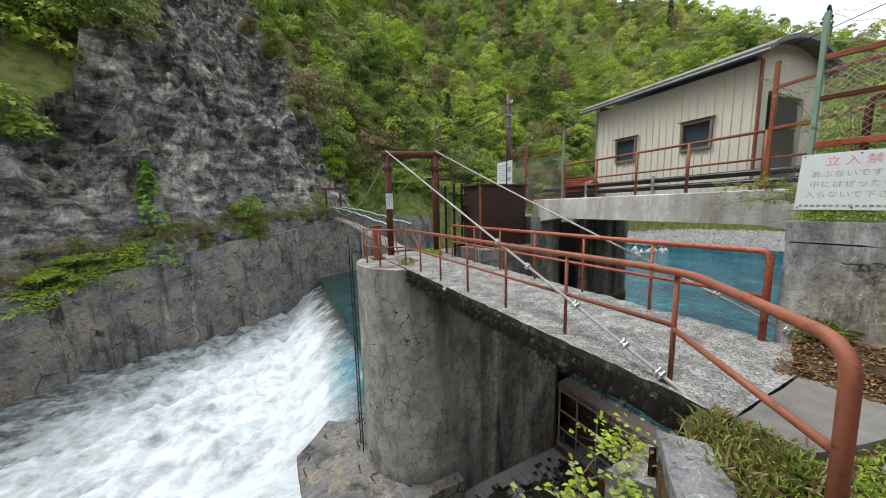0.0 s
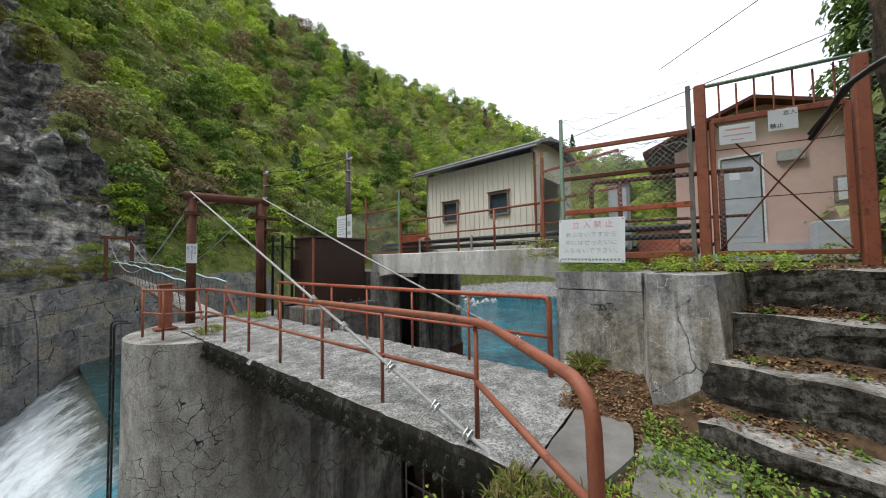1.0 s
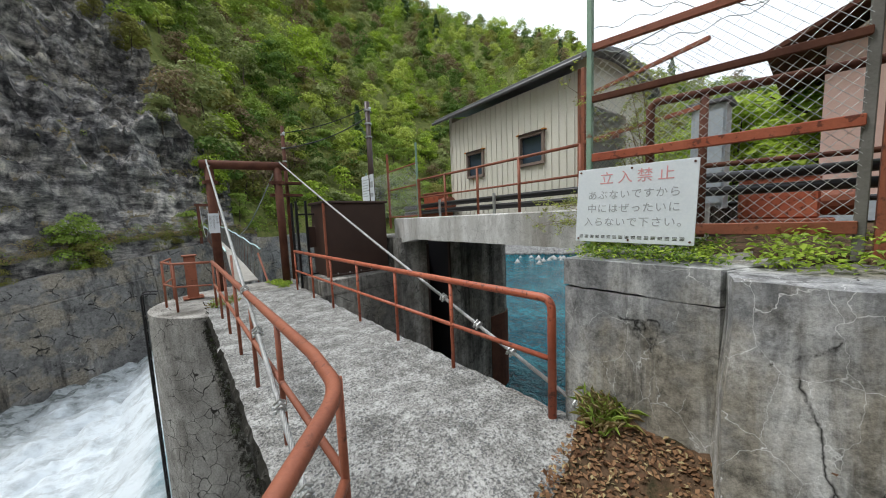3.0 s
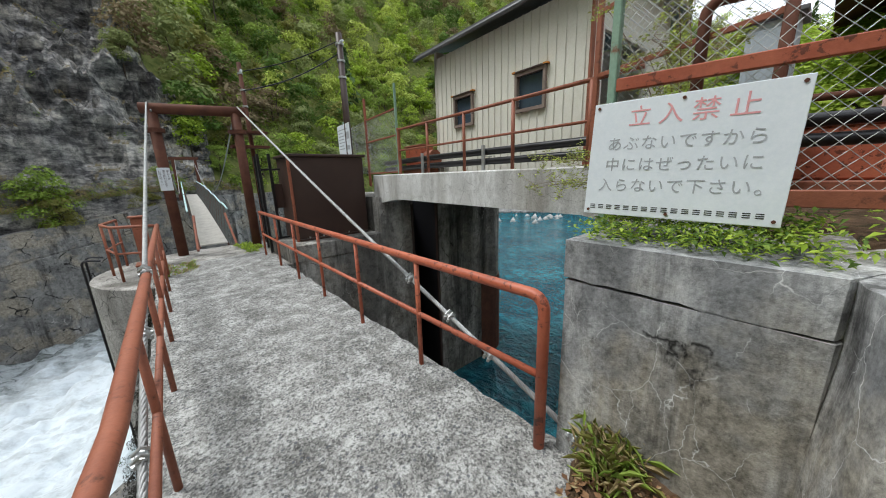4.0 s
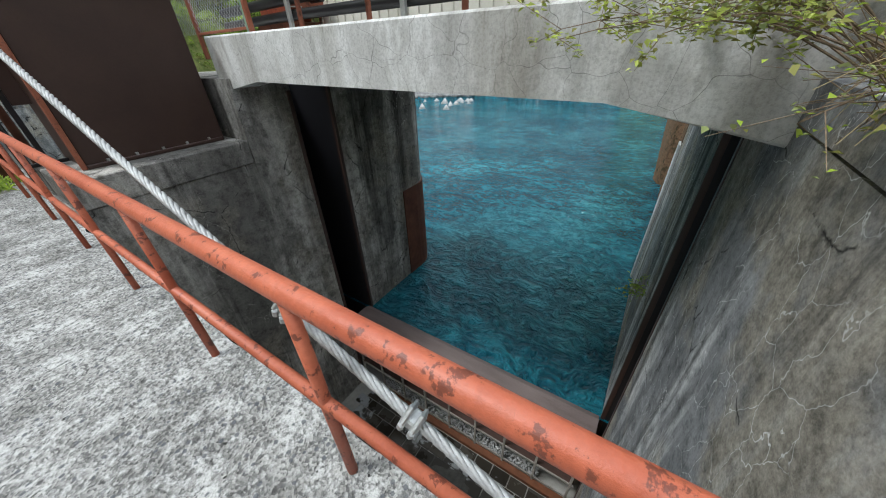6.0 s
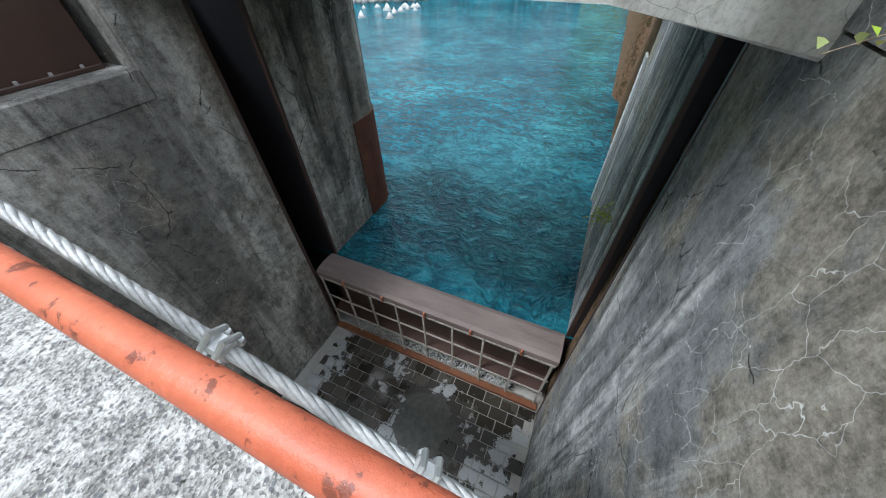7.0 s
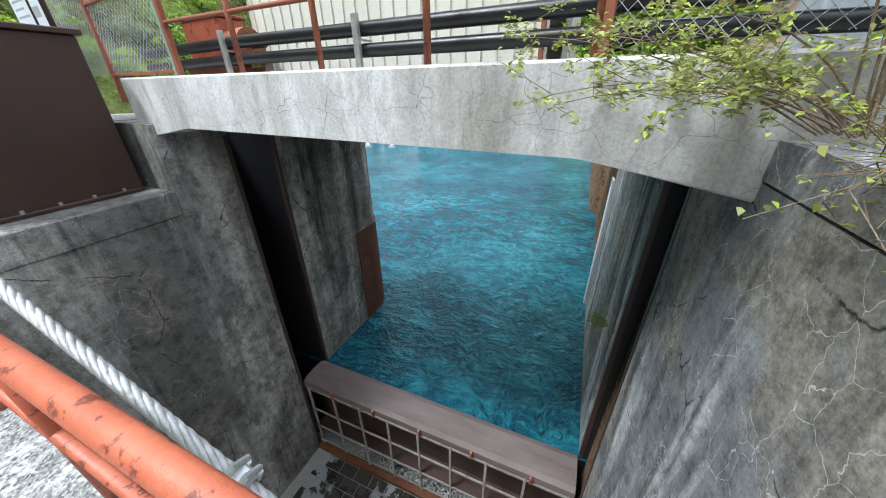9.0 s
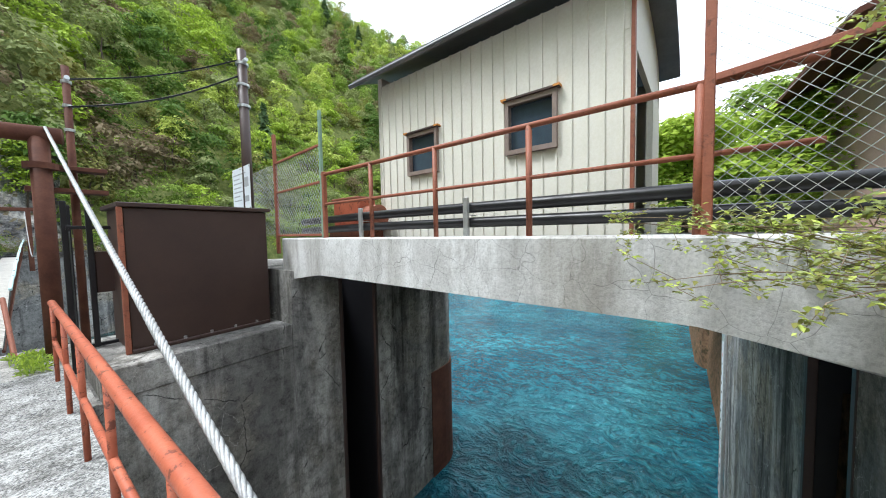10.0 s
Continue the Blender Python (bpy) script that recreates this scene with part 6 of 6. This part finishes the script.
# ---- single leaves for what stands near ----
def leaves_on(points, length, width, mats, lift=0.3, droop=0.2):
    """Folded, pointed leaves: two triangles a side, at each place."""
    n = len(points)
    a = rng.uniform(0, 6.28, n)
    el_ = rng.normal(lift, 0.35, n)
    d = np.stack([np.cos(a) * np.cos(el_), np.sin(a) * np.cos(el_), np.sin(el_)], 1)
    side = np.stack([-np.sin(a), np.cos(a), 0.25 * rng.normal(size=n)], 1)
    L = (length * (0.6 + 0.7 * rng.random(n)))[:, None]
    W = L * width
    mid = points + d * L * 0.5 + np.array([0, 0, 1]) * L * 0.06
    tip = points + d * L - np.array([0, 0, 1]) * L * droop
    v = np.stack([points, mid + side * W, tip, mid - side * W], 1)
    base = 4 * np.arange(n)[:, None]
    f = np.concatenate([base + np.array([[0, 1, 2]]), base + np.array([[0, 2, 3]])])
    idx = rng.integers(0, len(mats), n)
    return v.reshape(-1, 3), f, np.concatenate([idx, idx])


M_twig = plain("pale_brown_twig", (0.12, 0.085, 0.055), (0.26, 0.2, 0.14), 20, 0.9, 0, 0.4, 80)


def bush(name, label, at, stems, spread, height, lean, n_leaf, length, mats, width=0.28, twig=0.006, lift=0.25, cat="shrub"):
    """Arching stems with twigs, and leaves along them."""
    t = thing(name, label, cat, at=at)
    bm = bmesh.new()
    pts = []
    for k in range(stems):
        a = rng.uniform(0, 6.28)
        e = Vector((math.cos(a) * spread * rng.uniform(0.3, 1) + lean[0] * rng.uniform(0.4, 1), math.sin(a) * spread * rng.uniform(0.3, 1) + lean[1] * rng.uniform(0.4, 1), height * rng.uniform(0.5, 1.0) + lean[2]))
        s = Vector((rng.normal(0, 0.05), rng.normal(0, 0.05), 0))
        c = s.lerp(e, 0.5) + Vector((0, 0, height * 0.3))
        line = [s * (1 - q) ** 2 + c * 2 * q * (1 - q) + e * q * q for q in np.linspace(0, 1, 9)]
        add_tube(bm, line, twig, 5, twig * 0.35)
        for j in range(3, 9):
            for w in range(2):
                tip = line[j] + Vector((rng.normal(0, 0.14), rng.normal(0, 0.14), rng.normal(0.02, 0.09)))
                add_tube(bm, [line[j], tip], twig * 0.4, 3, twig * 0.2)
                pts += [line[j].lerp(tip, q) for q in (0.3, 0.55, 0.75, 0.9, 1.0)]
    part("branch_work", bm, M_twig, t)
    pts = np.array(pts)
    pick = pts[rng.integers(0, len(pts), n_leaf)] + rng.normal(0, 0.012, (n_leaf, 3))
    v, f, i = leaves_on(pick, length, width, mats, lift)
    raw_mesh("foliage", v, f, mats, i, t)
    return t


bush("overhanging_shrub", "leafy shrub with arching twigs hanging over the wall", (3.2, -0.15, 1.26), 11, 0.5, 0.62, (-0.05, 1.0, -0.2), 2600, 0.033, [G_LIME, G_OLIVE, G_PALE], 0.26, 0.0045)
bush("overhanging_shrub", "leafy shrub with drooping shoots on the wall edge", (2.65, -0.16, 1.26), 8, 0.22, 0.3, (0.05, 0.14, -0.3), 330, 0.032, [G_BRIGHT, G_PALE, G_OLIVE], 0.26, 0.005)
bush("overhanging_shrub", "thin leafy shrub at the fence", (3.2, -0.2, 1.26), 11, 0.5, 1.7, (-0.1, 0.45, 0.1), 2200, 0.033, [G_PALE, G_LIME, G_OLIVE], 0.26, 0.005)
bm = bmesh.new()
for k in range(45):
    q = Vector((rng.uniform(2.3, 3.2), rng.uniform(-0.25, -0.08), 1.27))
    e = q + Vector((rng.normal(-0.05, 0.16), abs(rng.normal(0.12, 0.07)), rng.uniform(-0.15, 0.1)))
    c = q.lerp(e, 0.4) + Vector((0, 0, 0.14))
    add_tube(bm, [q * (1 - w) ** 2 + c * 2 * w * (1 - w) + e * w * w for w in np.linspace(0, 1, 7)], 0.0022, 3, 0.0008)
tagged(mesh_ob("dry_grass", bm, G_DRY), "pale dry grass arching over the wall edge", "grass", kind="stuff")
bush("bank_shrub", "bright green shrub growing below the wing wall", (-1.25, -0.55, -0.75), 18, 0.42, 0.55, (0.1, 0.25, 0), 1300, 0.055, [G_BRIGHT, G_PALE], 0.32, 0.005)
bush("bank_shrub", "small leafy shoot in the wall joint", (-0.55, -0.1, -0.45), 6, 0.16, 0.2, (-0.1, 0.1, 0), 120, 0.05, [G_BRIGHT], 0.4, 0.004)
bush("wall_plant", "small fern in the channel wall", (6.2, -0.08, -2.0), 6, 0.2, 0.2, (0, 0.15, -0.1), 130, 0.06, [G_MID], 0.3, 0.003)


def patch(name, label, n, xs, ys, zf, length, width, mats, lift, height=0.08, cat="plants"):
    """Low growth spread over a strip of ground."""
    cx = rng.uniform(*xs, max(n // 14, 1))
    cy = rng.uniform(*ys, max(n // 14, 1))
    k = rng.integers(0, len(cx), n)
    x, y = cx[k] + rng.normal(0, 0.035, n), cy[k] + rng.normal(0, 0.035, n)
    z = np.array([zf(a, b) for a, b in zip(x, y)]) + height * rng.random(n)
    v, f, i = leaves_on(np.stack([x, y, z], 1), length, width, mats, lift)
    return tagged(raw_mesh(name, v, f, mats, i), label, cat, kind="stuff")


walltop = lambda x, y: 1.2 + 0.1 * min(max((x - 1.9) / 0.3, 0.0), 1.0)
low = lambda x, y: float(inner_z(np.array(x), np.array(y)))
patch("ferns", "bright ferns and ivy along the wall top below the sign", 2600, (1.70, 2.1), (-0.92, -0.12), walltop, 0.034, 0.2, [G_MID, G_DEEP, G_BRIGHT], 0.5, 0.08)
patch("ferns", "leafy growth under the gate fence", 1100, (1.75, 2.5), (-2.1, -1.0), walltop, 0.045, 0.28, [G_MID, G_BRIGHT], 0.5, 0.08)
patch("grass", "green weeds at the foot of the buttress", 1900, (0.35, 1.0), (-1.9, -1.0), low, 0.036, 0.3, [G_MID, G_DEEP], 0.6, 0.1)
patch("grass", "moss and grass between the path slabs", 2200, (-0.6, 0.5), (-1.5, -0.75), low, 0.05, 0.12, [G_MID, G_BRIGHT], 0.9, 0.02)
patch("grass", "grass tuft at the walkway end", 1300, (-0.7, -0.15), (-0.85, -0.35), low, 0.11, 0.05, [G_MID, G_DRY, G_OLIVE], 0.9, 0.04)
patch("grass", "dry and green grass at the rail foot", 900, (1.45, 1.75), (-0.5, -0.05), low, 0.13, 0.05, [G_DRY, G_OLIVE, G_MID], 0.9, 0.05)
patch("grass", "weeds on the pier head", 300, (-0.1, 0.4), (6.0, 6.8), lambda x, y: 0.0, 0.1, 0.06, [G_MID, G_DRY], 0.9, 0.03)
patch("grass", "weeds beside the portal", 400, (1.3, 1.7), (6.9, 8.1), lambda x, y: 0.0, 0.12, 0.08, [G_BRIGHT, G_MID], 0.9, 0.03)


def stepz(x, y):
    s = (x - 0.92) * 0.93 - (y + 1.32) * 0.36
    return 0.145 if s < 0.42 else 0.495 if s < 0.82 else 0.855 if s < 1.22 else 1.225


for s0, n in ((0.3, 60), (0.7, 90), (1.1, 150)):
    q0, q1 = p1_ + perp * s0, p1_ + perp * s0 + dirv * 1.5
    cx = np.array([q0.lerp(q1, 0.08 + 0.3 * int(r * 3) + 0.16 * r)[:] for r in rng.random(n)])
    cx[:, 2] = np.array([stepz(a, b) for a, b in cx[:, :2]])
    cx += rng.normal(0, 0.03, cx.shape) * np.array([1, 1, 0.2])
    v, f, i = leaves_on(cx, 0.05, 0.28, [G_MID, G_DEEP], 0.6)
    tagged(raw_mesh("step_weeds", v, f, [G_MID, G_DEEP], i), "leafy weeds growing on the step", "plants", kind="stuff")
# fallen leaves
n = 26000
x, y = rng.uniform(-0.9, 2.6, n), rng.uniform(-3.0, -0.3, n)
z = np.array([max(low(a, b), stepz(a, b) if (a - 0.92) * 0.93 - (b + 1.32) * 0.36 > 0 and b < -1.3 else -9) for a, b in zip(x, y)])
ok = (wob(x, y, 4.0, 2.0) > -0.5) & ((x > 0.75) | (rng.random(n) < 0.15))
sf = (x - 0.92) * 0.93 - (y + 1.32) * 0.36
back = sf - np.select([sf >= 1.22, sf >= 0.82, sf >= 0.42], [1.22, 0.82, 0.42], 0.0)
ok &= ~((x > 1.6) & (y > -1.35))
ok &= (sf < 0) | (y > -1.3) | (back > 0.22) | (rng.random(n) < 0.08)
v, f, i = leaves_on(np.stack([x, y, z + 0.008], 1)[ok], 0.036, 0.3, [G_LITTER, G_DRY], 0.1, 0.05)
tagged(raw_mesh("leaf_litter", v, f, [G_LITTER, G_DRY], np.where(rng.random(len(i)) < 0.85, 0, 1)), "brown fallen leaves on steps and soil", "leaf litter", kind="stuff")

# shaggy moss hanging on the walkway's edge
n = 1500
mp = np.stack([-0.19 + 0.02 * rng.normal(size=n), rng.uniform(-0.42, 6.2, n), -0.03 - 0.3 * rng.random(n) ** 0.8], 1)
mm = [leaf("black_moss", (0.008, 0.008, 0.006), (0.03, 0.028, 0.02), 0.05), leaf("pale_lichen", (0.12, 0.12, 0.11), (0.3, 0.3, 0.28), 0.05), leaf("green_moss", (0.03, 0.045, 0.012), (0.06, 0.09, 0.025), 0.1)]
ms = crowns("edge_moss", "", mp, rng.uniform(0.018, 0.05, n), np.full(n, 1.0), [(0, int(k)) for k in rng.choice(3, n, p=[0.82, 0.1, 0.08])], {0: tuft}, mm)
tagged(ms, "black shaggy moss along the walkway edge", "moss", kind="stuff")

# ---- old trunk beside the steps, with hoses ----
tr = thing("tree", "old rough-barked tree trunk beside the steps", "tree", at=(1.45, -3.0, 0.0))
bm = bmesh.new()
rings = []
for k in range(70):
    h = -0.4 + k * 0.078
    rad = 0.42 + 0.16 * math.exp(-max(h, 0) * 1.6)
    ring_ = []
    for j in range(110):
        a = 2 * math.pi * j / 110
        w = rad * (1 + 0.10 * noise.noise((math.cos(a) * 3, math.sin(a) * 3, h * 0.7)) + 0.24 * abs(noise.noise((math.cos(a) * 7, math.sin(a) * 7, h * 1.3))) + 0.05 * noise.noise((math.cos(a) * 18, math.sin(a) * 18, h * 6)))
        ring_.append(bm.verts.new((math.cos(a) * w - 0.03 * h, math.sin(a) * w + 0.05 * h, h)))
    rings.append(ring_)
for a, b in zip(rings, rings[1:]):
    for j in range(110):
        bm.faces.new((a[j], a[(j + 1) % 110], b[(j + 1) % 110], b[j]))
bm.faces.new(rings[-1])
part("trunk", bm, M_bark, tr)
for k in range(5):
    c = np.array([-0.35 + 0.1 * rng.normal(), 0.3 + 0.1 * rng.normal(), 0.9 + 0.45 * k])
    v, f, i = leaves_on(c + rng.normal(0, 0.09, (160, 3)), 0.07, 0.3, [G_MID], 0.5)
    raw_mesh("ivy", v, f, [G_MID], i, tr)
for o in (0.0, 0.045):
    hs = mesh_ob("hose", tube([(2.0, -2.2, 2.35 + o), (1.6, -2.3 - o, 2.6 + o)] + bend((1.6, -2.3 - o, 2.6 + o), (1.05, -2.42 - o, 2.62), (0.88, -2.46 - o, 0.5), 0.3) + [(0.87 - o, -2.46 - o, 1.2), (0.72 - o, -2.48 - o, 0.52), (0.5 - o, -2.5 - o, 0.25), (0.2 - o, -2.55 - o, 0.0)], 0.021, 8), M_black, smooth=True)
    tagged(hs, "black corrugated hose running down beside the trunk", "hose", group="hoses")


# ---- setts of the channel floor ----
m, nt, p, pos, geo = start("wet_sett")
oi = nt.nodes.new("ShaderNodeObjectInfo")
col = ramp(nt, oi.outputs["Random"], [(0.0, (0.022, 0.019, 0.015)), (1.0, (0.055, 0.048, 0.038))])
wet = noise_tex(nt, pos, 1.4, 5, 0.6)
pale_patch = noise_tex(nt, pos, 1.15, 9, 0.62)
# Pale grey patches with sharp edges over the dark sett colour.
col = blend(nt, ramp(nt, pale_patch, [(0.55, (0, 0, 0)), (0.57, (0.9,) * 3)]), col, (0.36, 0.37, 0.38))
nt.links.new(col, p.inputs["Base Color"])
nt.links.new(ramp(nt, wet, [(0.46, (0.5, 0.5, 0.5)), (0.54, (0.04, 0.04, 0.04))]), p.inputs["Roughness"])
bump(nt, p, noise_tex(nt, pos, 40, 4), 0.25, 0.004)
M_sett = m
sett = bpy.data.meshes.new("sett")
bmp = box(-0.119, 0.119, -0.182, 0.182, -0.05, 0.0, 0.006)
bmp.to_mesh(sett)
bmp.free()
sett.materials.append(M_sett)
count = 0
for i in range(20):
    for j in range(14):
        x = 4.38 - i * 0.26
        y = 0.1 + j * 0.388 + (0.19 if i % 2 else 0.0)
        if y > 5.1 or count >= 300:
            continue
        o = new("sett", sett)
        o.parent = fl
        o.location = (x, y, -6.275 + 0.006 * math.sin(i * 5.1 + j * 2.7))
        count += 1
# silt patch
bm = bmesh.new()
bmesh.ops.create_grid(bm, x_segments=30, y_segments=30, size=1)
for v in bm.verts:
    r = math.hypot(v.co.x, v.co.y)
    n_ = noise.noise(v.co * 2.5)
    v.co = Vector((3.3 + v.co.x * 0.8, 2.1 + v.co.y * 0.8, -6.31 + 0.10 * max(0, 1 - r * r * (1 + 0.5 * n_)) + 0.012 * noise.noise(v.co * 9)))
tagged(mesh_ob("silt_patch", bm, plain("grey_silt", (0.06, 0.06, 0.056), (0.11, 0.108, 0.10), 8, 0.85, 0, 0.7, 60), smooth=True), "grey silt left on the setts", "silt", kind="stuff")
